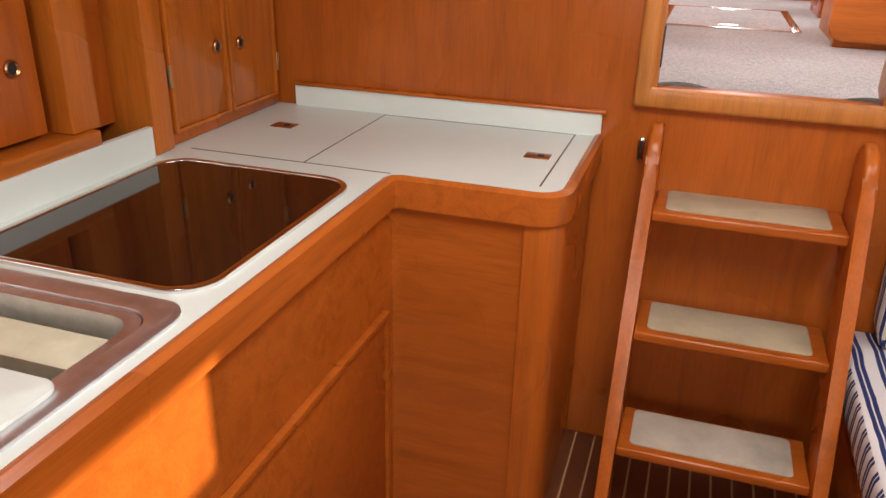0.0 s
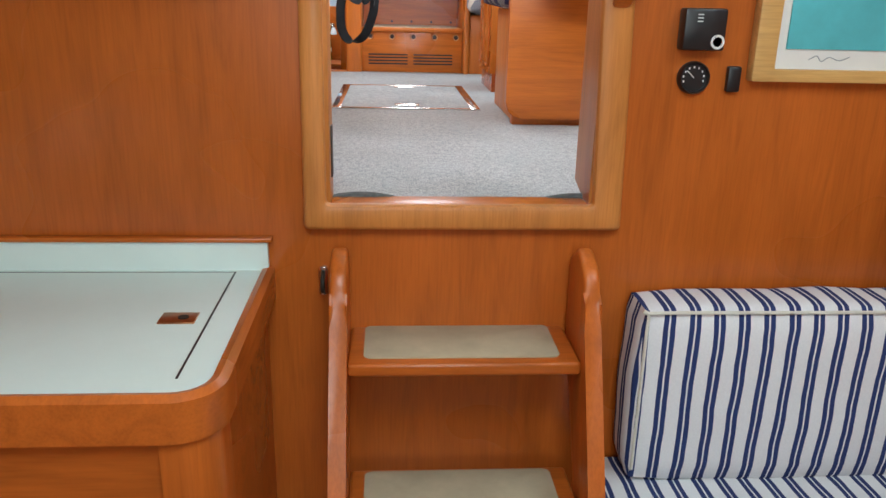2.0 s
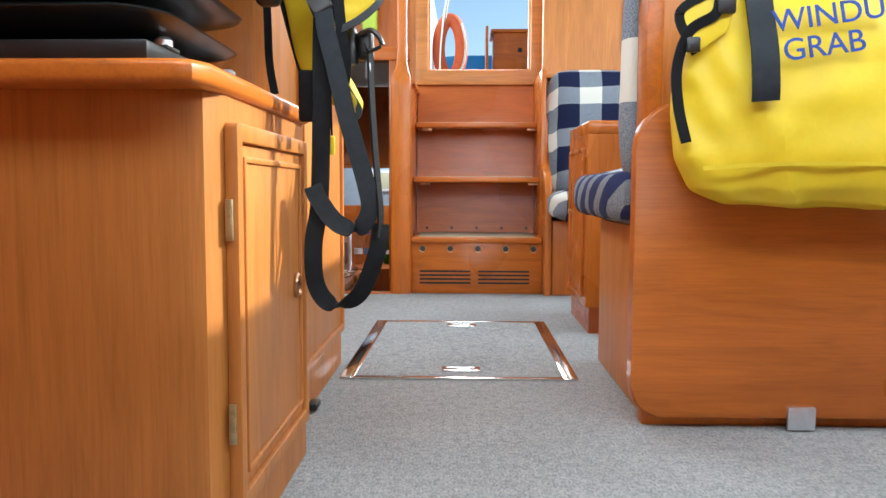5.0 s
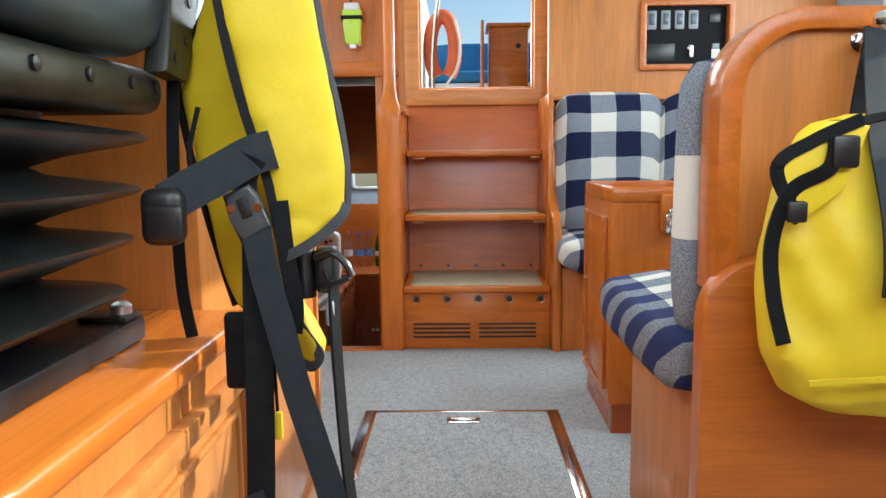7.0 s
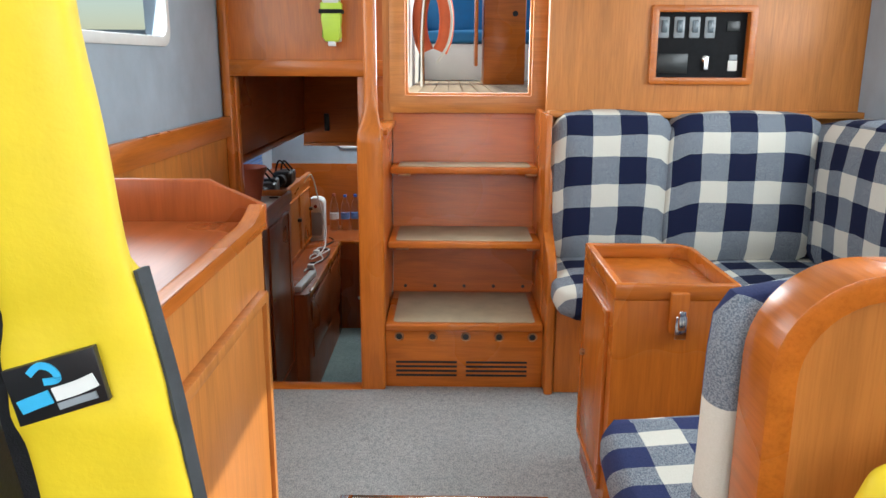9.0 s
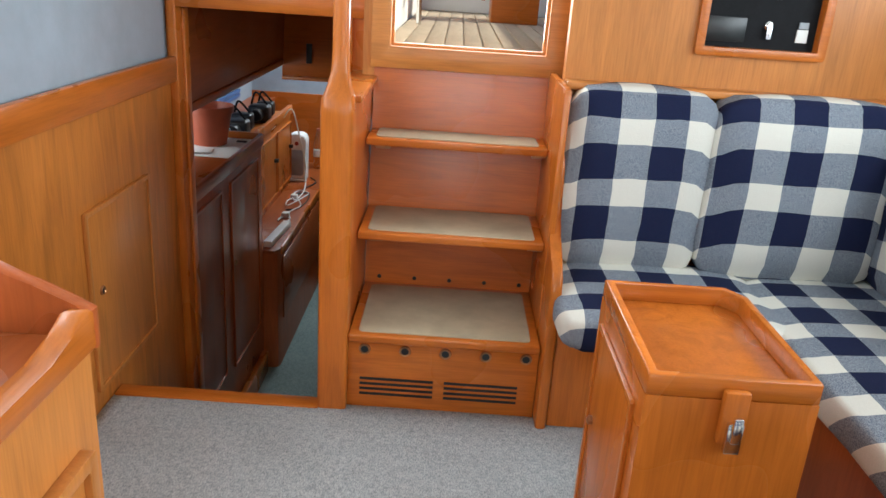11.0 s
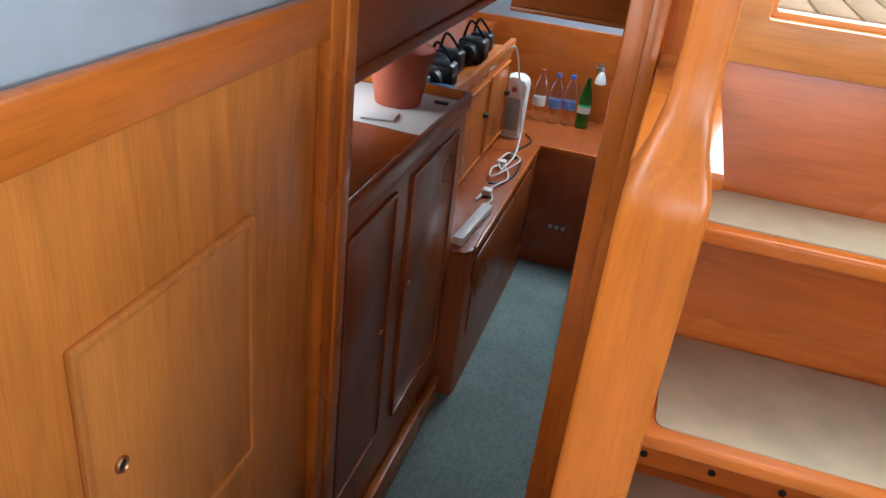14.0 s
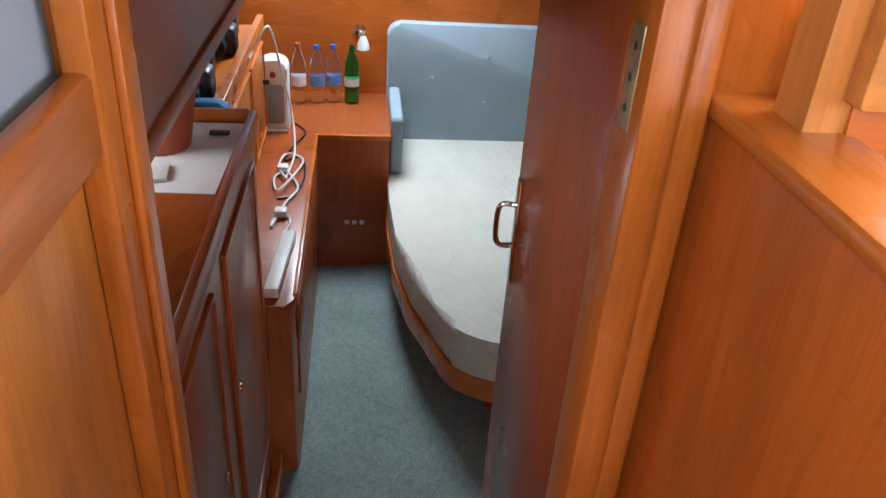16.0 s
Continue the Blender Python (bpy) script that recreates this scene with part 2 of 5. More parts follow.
M_grey = plain("grey_plastic", (0.28, 0.31, 0.33), 0.4, vary=0.1)
M_green = plain("lime_plastic", (0.50, 0.70, 0.06), 0.4, vary=0.05)
M_terra = plain("terracotta_plastic", (0.40, 0.085, 0.035), 0.55, vary=0.12, size=12)
M_paper = plain("white_paper", (0.74, 0.74, 0.70), 0.8, vary=0.03)
M_cream = plain("cream_sheet", (0.66, 0.66, 0.58), 0.9, vary=0.06, size=5, bumps=0.3)
_nt = M_cream.node_tree
_h = noise_tex(_nt, (1, 0.6, 1), 11, 4, 0.55, 1.2)
bump(_nt, _nt.nodes["Principled BSDF"], _h, 0.9, 0.02)
M_padg = plain("grey_blue_upholstery", (0.30, 0.39, 0.45), 0.85, vary=0.06, size=8, bumps=0.3)
M_blue = plain("blue_canvas", (0.02, 0.16, 0.36), 0.7, vary=0.1)
# blue is lightened to stand for daylight coming through the slats
M_blueb = plain("backlit_blue_blind", (0.08, 0.17, 0.40), 0.5, vary=0.15)
M_orange = plain("orange_lifebuoy", (0.70, 0.14, 0.045), 0.55, vary=0.08)
M_white = plain("white_gelcoat", (0.80, 0.80, 0.78), 0.35, vary=0.04, size=4)
M_deck = wood("weathered_deck", (0.52, 0.43, 0.31), "y", 0.7, 0.6, 0.0)
M_turq = plain("turquoise_wash", (0.10, 0.46, 0.50), 0.7, vary=0.25, size=5)
M_oakf = wood("picture_frame_oak", (0.60, 0.36, 0.12), "x", 0.4)
C_wheel = carpet_mat("grey_carpet", (0.28, 0.30, 0.305), (0.42, 0.445, 0.45), (0.56, 0.58, 0.575))
C_aft = carpet_mat("green_grey_carpet", (0.17, 0.23, 0.225), (0.25, 0.325, 0.315), (0.33, 0.405, 0.39))
M_edge = plain("carpet_binding", (0.10, 0.11, 0.11), 0.9, size=90, vary=0.4, bumps=0.6)
G_xz, G_xy, G_yz = gingham("check_cloth_back", "x", "zy", lift=0.77), gingham("check_cloth_seat", "x", "yz"), gingham("check_cloth_side", "y", "zx")
G_worn, G_wornb = gingham("faded_check_seat", "x", "yz", 0.15, 0.13, 2.5), gingham("faded_check_back", "xy", "z", 0.16, 0.30, 2.2)
M_tick = ticking("striped_canvas")
M_hob, _nt, _p = material("smoked_glass")
_p.inputs["Base Color"].default_value = (0.016, 0.006, 0.004, 1)
_p.inputs["Roughness"].default_value = 0.06
_p.inputs["Coat Weight"].default_value = 0.2
M_clear = glassy("clear_glass", (0.95, 0.97, 0.97))
M_pet = glassy("clear_bottle", (0.85, 0.9, 0.9), 0.08)
M_petg = glassy("green_bottle", (0.05, 0.55, 0.14), 0.1)
M_water = glassy("pane", (1, 1, 1), 0.0)

# ---- shaping ----


def mesh_object(name, bm, mat, parent=None, smooth=False):
    me = bpy.data.meshes.new(name)
    bmesh.ops.recalc_face_normals(bm, faces=bm.faces)
    bm.to_mesh(me)
    bm.free()
    me.materials.append(mat)
    if smooth:
        for f in me.polygons:
            f.use_smooth = True
        me.set_sharp_from_angle(angle=radians(38))
    ob = new(name, me)
    if parent:
        join(ob, parent)
    return ob


def join(ob, parent):
    ob.parent = parent
    ob.matrix_parent_inverse = Matrix.Translation(-parent.location)
    return ob


def thing(name, base, label, category, group="", kind=""):
    e = new(name)
    e.location = base
    e.empty_display_size = 0.05
    return tagged(e, label, category, group, kind)


def bevel(bm, r, seg=2, edges=None):
    if r > 0:
        bmesh.ops.bevel(bm, geom=list(edges or bm.edges), offset=r, segments=seg, profile=0.5, affect='EDGES', clamp_overlap=True)


def box(name, x0, x1, y0, y1, z0, z1, mat, r=0.0, parent=None, seg=2):
    bm = bmesh.new()
    bmesh.ops.create_cube(bm, size=1.0)
    for v in bm.verts:
        v.co = Vector(((x0 + x1) / 2 + v.co.x * (x1 - x0), (y0 + y1) / 2 + v.co.y * (y1 - y0), (z0 + z1) / 2 + v.co.z * (z1 - z0)))
    bevel(bm, r, seg)
    return mesh_object(name, bm, mat, parent, r > 0)


def put(axis, a, b, w):
    return Vector({"x": (w, a, b), "y": (a, w, b), "z": (a, b, w)}[axis])


def prism(name, poly, axis, w0, w1, mat, r=0.0, parent=None, seg=2):
    """A 2D outline pushed along an axis; outline in (y,z), (x,z) or (x,y)."""
    bm = bmesh.new()
    lo = [bm.verts.new(put(axis, a, b, w0)) for a, b in poly]
    hi = [bm.verts.new(put(axis, a, b, w1)) for a, b in poly]
    bm.faces.new(lo)
    bm.faces.new(hi[::-1])
    n = len(poly)
    for i in range(n):
        bm.faces.new((lo[i], lo[(i + 1) % n], hi[(i + 1) % n], hi[i]))
    if r > 0:
        caps = [e for e in bm.edges if abs(put_key(e.verts[0].co, axis) - put_key(e.verts[1].co, axis)) < 1e-6]
        bevel(bm, r, seg, caps)
    return mesh_object(name, bm, mat, parent, True)


def put_key(co, axis):
    return co["xyz".index(axis)]


def rounded(a0, a1, b0, b1, r, n=6, corners=(1, 1, 1, 1)):
    """A rectangle with rounded corners: low-low, high-low, high-high, low-high."""
    out = []
    for i, (ca, cb, s) in enumerate(((a0, b0, 180), (a1, b0, 270), (a1, b1, 0), (a0, b1, 90))):
        if not corners[i] or r <= 0:
            out.append((ca, cb))
            continue
        ox, oy = (ca + r if ca == a0 else ca - r), (cb + r if cb == b0 else cb - r)
        for k in range(n + 1):
            t = radians(s + 90 * k / n)
            out.append((ox + r * math.cos(t), oy + r * math.sin(t)))
    return out


def ring_prism(name, outer, inner, axis, w0, w1, mat, r=0.0, parent=None):
    """A frame between two outlines with the same number of points."""
    bm = bmesh.new()
    n = len(outer)
    rows = [[bm.verts.new(put(axis, a, b, w)) for a, b in o] for w in (w0, w1) for o in (outer, inner)]
    for i in range(n):
        j = (i + 1) % n
        bm.faces.new((rows[0][i], rows[0][j], rows[1][j], rows[1][i]))
        bm.faces.new((rows[2][i], rows[3][i], rows[3][j], rows[2][j]))
        bm.faces.new((rows[0][i], rows[2][i], rows[2][j], rows[0][j]))
        bm.faces.new((rows[1][i], rows[1][j], rows[3][j], rows[3][i]))
    bevel(bm, r, 2)
    return mesh_object(name, bm, mat, parent, True)


def lathe(name, profile, origin, mat, parent=None, axis="z", n=24):
    """A profile of (radius, height) turned about an axis."""
    bm = bmesh.new()
    rows = []
    for rad, h in profile:
        row = []
        for k in range(n):
            t = 2 * math.pi * k / n
            a, b = rad * math.cos(t), rad * math.sin(t)
            row.append(bm.verts.new(Vector(origin) + put(axis, a, b, h)))
        rows.append(row)
    for p, q in zip(rows, rows[1:]):
        for k in range(n):
            bm.faces.new((p[k], p[(k + 1) % n], q[(k + 1) % n], q[k]))
    if profile[0][0] > 1e-4:
        bm.faces.new(rows[0][::-1])
    if profile[-1][0] > 1e-4:
        bm.faces.new(rows[-1])
    bmesh.ops.remove_doubles(bm, verts=bm.verts, dist=1e-5)
    return mesh_object(name, bm, mat, parent, True)


def smooth_path(pts, n=8):
    pts = [Vector(p) for p in pts]
    out = []
    for i in range(len(pts) - 1):
        p0, p1, p2, p3 = pts[max(i - 1, 0)], pts[i], pts[i + 1], pts[min(i + 2, len(pts) - 1)]
        for k in range(n):
            t = k / n
            out.append(0.5 * ((2 * p1) + (p2 - p0) * t + (2 * p0 - 5 * p1 + 4 * p2 - p3) * t * t + (3 * p1 - p0 - 3 * p2 + p3) * t ** 3))
    return out + [pts[-1]]


def tube(name, pts, r, mat, parent=None, sides=8, n=8, closed=False):
    path = smooth_path(pts, n)
    bm = bmesh.new()
    rows = []
    side = None
    for i, p in enumerate(path):
        d = (path[min(i + 1, len(path) - 1)] - path[max(i - 1, 0)]).normalized()
        if side is None:
            side = d.orthogonal().normalized()
        side = (side - d * side.dot(d)).normalized()
        up = d.cross(side)
        rows.append([bm.verts.new(p + side * r * math.cos(2 * math.pi * k / sides) + up * r * math.sin(2 * math.pi * k / sides)) for k in range(sides)])
    for a, b in zip(rows, rows[1:]):
        for k in range(sides):
            bm.faces.new((a[k], a[(k + 1) % sides], b[(k + 1) % sides], b[k]))
    bm.faces.new(rows[0][::-1])
    bm.faces.new(rows[-1])
    return mesh_object(name, bm, mat, parent, True)


def strap(name, pts, width, across, mat, parent=None, thick=0.003, n=8):
    """Flat webbing along a path; across: the direction of its width."""
    path = smooth_path(pts, n)
    bm = bmesh.new()
    rows = []
    for i, p in enumerate(path):
        d = (path[min(i + 1, len(path) - 1)] - path[max(i - 1, 0)]).normalized()
        a = Vector(across)
        a = (a - d * a.dot(d)).normalized() * width / 2
        t = d.cross(a).normalized() * thick / 2
        rows.append([bm.verts.new(p + a + t), bm.verts.new(p - a + t), bm.verts.new(p - a - t), bm.verts.new(p + a - t)])
    for a, b in zip(rows, rows[1:]):
        for k in range(4):
            bm.faces.new((a[k], a[(k + 1) % 4], b[(k + 1) % 4], b[k]))
    bm.faces.new(rows[0][::-1])
    bm.faces.new(rows[-1])
    return mesh_object(name, bm, mat, parent, True)


def pillow(name, x0, x1, y0, y1, z0, z1, mat, parent=None, puff=0.012, r=0.035, seed=0):
    """A stuffed cushion: soft corners, faces that swell and sag."""
    bm = bmesh.new()
    bmesh.ops.create_cube(bm, size=1.0)
    bmesh.ops.subdivide_edges(bm, edges=bm.edges, cuts=9, use_grid_fill=True)
    sx, sy, sz = x1 - x0, y1 - y0, z1 - z0
    c = Vector(((x0 + x1) / 2, (y0 + y1) / 2, (z0 + z1) / 2))
    for v in bm.verts:
        q = Vector((v.co.x * sx, v.co.y * sy, v.co.z * sz))
        half = (sx / 2, sy / 2, sz / 2)
        rr = min(r, min(half) * 0.95)
        core = Vector([max(-half[i] + rr, min(half[i] - rr, q[i])) for i in range(3)])
        d = q - core
        if d.length > 1e-6:
            q = core + d.normalized() * rr
        nrm = d.normalized() if d.length > 1e-6 else Vector((0, 0, 0))
        e = [1 - (2 * abs(v.co[i])) ** 3 for i in range(3)]
        order = sorted(e)
        swell = max(0.0, order[1]) * max(0.0, order[2])
        w = noise.noise((q + c + Vector((seed * 3.1, 0, 0))) * 9) * 0.006 + noise.noise((q + c) * 30) * 0.0015
        v.co = c + q + nrm * (puff * swell + w)
    return mesh_object(name, bm, mat, parent, True)


def panel_door(name, axis, w, a0, a1, b0, b1, mat, parent, depth=0.014, rim=0.016, sign=1):
    """A flush door with a proud moulding round it; axis is its normal."""
    d = join_child(prism(name, rounded(a0, a1, b0, b1, 0.004, 2), axis, w, w + sign * depth * 0.5, mat, 0.002), parent)
    o, i = rounded(a0 - rim, a1 + rim, b0 - rim, b1 + rim, 0.006, 2), rounded(a0, a1, b0, b1, 0.004, 2)
    ring_prism("moulding", o, i, axis, w, w + sign * depth, mat, 0.003, parent)
    return d


def join_child(ob, parent):
    return join(ob, parent) if parent else ob


def finger_ring(axis, w, a, b, parent, sign=1, rad=0.014):
    """A bronze ring round a dark finger hole."""
    o = put(axis, a, b, w)
    s = sign
    lathe("ring_pull", [(rad * 0.62, 0.0), (rad * 0.62, 0.004 * s), (rad * 0.85, 0.007 * s), (rad, 0.004 * s), (rad, 0.0)], o, M_brass, parent, axis, 18)
    lathe("hole", [(rad * 0.64, 0.0005 * s), (rad * 0.64, 0.0022 * s)], o, M_black, parent, axis, 14)


def wall_with_hole(name, axis, w0, w1, a0, a1, b0, b1, holes, mat, label, parent=None):
    """A slab with rectangular openings (one or more along a), as one mesh."""
    bm = bmesh.new()
    aa = sorted({a0, a1, *[h[0] for h in holes], *[h[1] for h in holes]})
    bb = sorted({b0, b1, *[h[2] for h in holes], *[h[3] for h in holes]})

    def solid(i, j):
        if i < 0 or j < 0 or i >= len(aa) - 1 or j >= len(bb) - 1:
            return False
        ca, cb = (aa[i] + aa[i + 1]) / 2, (bb[j] + bb[j + 1]) / 2
        return not any(h[0] < ca < h[1] and h[2] < cb < h[3] for h in holes)
    for i in range(len(aa) - 1):
        for j in range(len(bb) - 1):
            if not solid(i, j):
                continue
            c = [(aa[i], bb[j]), (aa[i + 1], bb[j]), (aa[i + 1], bb[j + 1]), (aa[i], bb[j + 1])]
            for w in (w0, w1):
                bm.faces.new([bm.verts.new(put(axis, a, b, w)) for a, b in c])
            for k, (di, dj) in enumerate(((0, -1), (1, 0), (0, 1), (-1, 0))):
                if not solid(i + di, j + dj):
                    p, q = c[k], c[(k + 1) % 4]
                    bm.faces.new([bm.verts.new(put(axis, *p, w0)), bm.verts.new(put(axis, *q, w0)), bm.verts.new(put(axis, *q, w1)), bm.verts.new(put(axis, *p, w1))])
    bmesh.ops.remove_doubles(bm, verts=bm.verts, dist=1e-5)
    return tagged(mesh_object(name, bm, mat, parent), label, "", "", "structure")

# ---- large structure ----
BA, BC = 2.0, 5.99           # forward bulkhead, aft cabin bulkhead
CABZ = -0.04                 # aft cabin sole

floor_s = tagged(box("floor_saloon", -1.6, 1.5, -1.2, 2.0, -0.06, -0.012, W_floor), "dark teak saloon sole with pale strips", "", "", "structure")
# upper opening is the assumed windscreen, added for its lamp
wall_with_hole("wall_bulkhead_forward", "y", BA, BA + 0.06, -1.6, 1.8, -0.1, 2.8,
               [(-0.118, 0.412, 1.03, 1.93), (-0.5, 1.3, 2.18, 2.68)], W_red_z, "mahogany veneered bulkhead with a doorway cut through")
wall_with_hole("wall_saloon_port", "x", -1.66, -1.6, -1.2, 2.0, -0.1, 2.1, [], W_red_z, "mahogany panelled side of the saloon")
# unseen opening, sized so the sun patch lands on the galley front
wall_with_hole("wall_saloon_starboard", "x", 1.5, 1.56, -1.2, 2.0, -0.1, 2.1, [(1.08, 1.46, 1.78, 2.0)], W_red_z, "mahogany panelled side of the saloon")
# the bow opening exists only to hold the added fill lamp
wall_with_hole("wall_saloon_bow", "y", -1.26, -1.2, -1.66, 1.56, -0.1, 2.1, [(-0.3, 0.5, 1.4, 1.85)], W_red_z, "mahogany panelled bow end with an added fill-light opening")
wall_with_hole("ceiling_saloon", "z", 2.03, 2.09, -1.66, 1.56, -1.26, 2.0, [(-0.22, 0.42, 0.38, 1.02), (0.8, 1.25, 0.9, 1.38)], M_lin_dim, "dark saloon ceiling, unseen, with added hatch openings")

floor_w = wall_with_hole("floor_wheelhouse", "z", 0.93, 0.985, -0.905, 1.72, BA + 0.06, 5.34, [], W_dark_y, "wheelhouse sole under the carpet")
# extended past the bulkhead, out of view, to keep sun off the companionway
wall_with_hole("ceiling_wheelhouse", "z", 2.78, 2.84, -1.1, 1.9, BA, 6.5, [], M_linw, "off-white wheelhouse headliner with an added sun-blocking overhang")
wall_with_hole("wall_wheelhouse_port", "x", -0.97, -0.905, BA + 0.06, BC, -0.1, 1.925, [], W_port, "streaked teak panelling along the port side")
wall_with_hole("wall_lining_port", "x", -0.99, -0.92, BA + 0.06, BC, 1.925, 2.78, [(2.6, 5.35, 2.30, 2.70)], M_lining, "grey-blue vinyl lining above the teak panelling")
wall_with_hole("wall_lining_starboard", "x", 1.70, 1.76, BA + 0.06, 5.66, 0.9, 2.78, [(2.6, 5.25, 2.30, 2.70)], M_lining, "grey-blue vinyl lining with the side windows")
wall_with_hole("wall_bulkhead_aft", "y", 5.665, 5.72, 0.47, 1.76, 0.9, 2.78, [(0.885, 1.245, 2.17, 2.425)], W_pale, "pale teak bulkhead behind the sofa")
wall_with_hole("wall_companionway", "y", 5.87, 5.93, -0.2, 0.55, 1.9, 2.78, [(-0.105, 0.425, 2.09, 2.70)], W_pale, "teak panel with the companionway opening")
wall_with_hole("wall_bulkhead_cabin", "y", BC, BC + 0.05, -0.97, -0.164, -0.1, 2.78, [(-0.882, -0.31, -0.09, 2.165)], W_z, "teak bulkhead with the aft cabin doorway")
box("wall_well_riser", -0.905, -0.16, 5.285, 5.335, -0.1, 0.985, W_z)
tagged(bpy.data.objects["wall_well_riser"], "teak riser below the carpet edge", "", "", "structure")
box("trim_well_edge", -0.9, -0.245, 5.30, 5.365, 0.985, 1.006, W_x, 0.006)
tagged(bpy.data.objects["trim_well_edge"], "teak nosing at the end of the carpet", "", "", "structure")
floor_a = tagged(box("floor_cabin", -1.6, 1.6, 5.335, 9.75, CABZ - 0.06, CABZ, C_aft), "green-grey carpet on the cabin sole", "", "", "structure")
wall_with_hole("wall_cabin_port", "x", -1.62, -1.55, BC, 9.75, -0.1, 2.36, [(6.8, 9.0, 1.45, 1.88)], M_lining, "grey hull lining in the aft cabin")
wall_with_hole("wall_cabin_starboard", "x", 1.55, 1.62, BC, 9.75, -0.1, 2.3, [], M_lining, "grey hull lining in the aft cabin")
wall_with_hole("wall_transom", "y", 9.62, 9.70, -1.62, 1.62, 1.31, 2.36, [(-0.92, -0.62, 1.47, 1.64)], M_lining, "grey lining on the transom")
wall_with_hole("wall_transom_panel", "y", 9.60, 9.70, -1.62, 1.62, -0.1, 1.31, [], W_red_x, "mahogany panel across the transom")
wall_with_hole("ceiling_cabin", "z", 2.30, 2.36, -1.62, -0.21, BC + 0.05, 9.75, [(-0.9, -0.3, 8.92, 9.52)], M_linw, "off-white cabin headliner with an added, unseen hatch")
box("wall_stair_flank", 0.6, 0.66, 5.72, BC, 0.9, 2.78, W_z)
tagged(bpy.data.objects["wall_stair_flank"], "teak closing panel", "", "", "structure")

# carpet: a thick sheet whose forward edge curls up over the sill
bm = bmesh.new()
NX, NY = 60, 60
grid = []
for j in range(NY + 1):
    row = []
    for i in range(NX + 1):
        fx, fy = i / NX, j / NY
        x = -0.90 + fx * 2.6
        y = 2.075 + (fy ** 1.5) * (5.345 - 2.075)
        if y < 2.3:
            x = max(-0.125 - (y - 2.075) * 0.1, min(0.418, x)) if y < 2.11 else x
        lift = 0.0
        if y < 2.2:
            k = (2.2 - y) / 0.125
            lift = 0.045 * k * k * (0.55 + 0.45 * math.sin(x * 14 + 2.3))
        z = 1.0 + lift + 0.0025 * noise.noise((x * 3, y * 3, 0))
        row.append(bm.verts.new((x, y, z)))
    grid.append(row)
for j in range(NY):
    for i in range(NX):
        bm.faces.new((grid[j][i], grid[j][i + 1], grid[j + 1][i + 1], grid[j + 1][i]))
carpet = mesh_object("carpet", bm, C_wheel, None, True)
sol = carpet.modifiers.new("thickness", 'SOLIDIFY')
sol.thickness, sol.offset = 0.012, -1
tagged(carpet, "grey flecked carpet on the wheelhouse sole", "carpet", "", "structure")
edge_pts = []
for i in range(0, 23):
    x = -0.115 + i * (0.52 / 22)
    edge_pts.append((x, 2.073, 1.004 + 0.045 * (0.55 + 0.45 * math.sin(x * 14 + 2.3))))
tagged(tube("carpet_binding", edge_pts, 0.010, M_edge, carpet), "dark rope-like bound edge")

# doorway frame, mitred boards with a raised back
frame_o, frame_i = [(-0.159, 1.006), (0.464, 1.006), (0.434, 2.02), (-0.156, 2.02)], [(-0.116, 1.056), (0.405, 1.056), (0.372, 1.94), (-0.116, 1.94)]
dframe = thing("trim_doorway", (0.15, 2.0, 1.0), "golden teak doorway frame with a worn sill", "door frame", "", "structure")
ring_prism("frame_face", frame_o, frame_i, "y", 1.972, 2.0, W_pale, 0.009, dframe)
box("sill", -0.113, 0.407, 1.985, 2.078, 1.022, 1.05, W_x, 0.006, dframe)
box("jamb", -0.122, -0.108, 1.995, 2.075, 1.05, 1.94, W_pale, 0.003, dframe)
prism("jamb", [(0.400, 1.995), (0.405, 2.062), (0.428, 2.235), (0.46, 2.235), (0.46, 2.0625), (0.411, 2.0605), (0.411, 1.995)], "z", 1.05, 1.94, W_pale, 0.003, dframe)
box("hinge_leaf", -0.1085, -0.105, 2.02, 2.05, 1.10, 1.20, M_olive, 0.001, dframe)


def grab_handle(x):
    h = thing("grab_handle", (x, 1.97, 1.43), "rounded teak grab handle on the doorway frame", "handle", "doorway grab handles")
    prof = [(1.972, 1.43), (1.955, 1.437), (1.935, 1.455), (1.925, 1.48), (1.924, 1.62), (1.938, 1.66), (1.972, 1.68), (1.972, 1.61), (1.956, 1.59), (1.955, 1.52), (1.972, 1.50)]
    prism("grip", prof, "x", x - 0.017, x + 0.017, W_z, 0.006, h, 3)


grab_handle(-0.134)
grab_handle(0.424)

# ---- saloon: boarding ladder ----
lad = thing("ladder", (0.15, 1.75, 0.0), "varnished teak boarding ladder with three matted treads", "ladder")


def front_y(z):
    return 1.595 + (z - 0.25) * 0.433


for x in (-0.088, 0.384):
    prof = []
    for z in (-0.01, 0.3, 0.6, 0.86):
        prof.append((front_y(z) - 0.028, z))
    for k in range(7):
        t = radians(180 - 15 * k)
        prof.append((front_y(0.90) + 0.06 + 0.088 * math.cos(t), 0.90 + 0.083 * math.sin(t)))
    prof += [(1.985, 0.95), (1.985, 0.80), (front_y(0.5) + 0.10, 0.5), (front_y(0.1) + 0.10, 0.1), (front_y(-0.01) + 0.10, -0.01)]
    prism("stile", prof, "x", x - 0.016, x + 0.016, W_red_z, 0.009, lad, 3)
for z, dep in ((0.258, 0.185), (0.52, 0.185), (0.79, 0.185)):
    y = front_y(z) + 0.0
    box("tread", -0.072, 0.368, y, y + dep, z - 0.027, z, W_red_x, 0.007, lad, 3)
    prism("mat", rounded(-0.043, 0.333, y + 0.024, y + dep - 0.012, 0.014), "z", z, z + 0.003, M_mat if z > 0.4 else M_mat_grey, 0.001, lad)
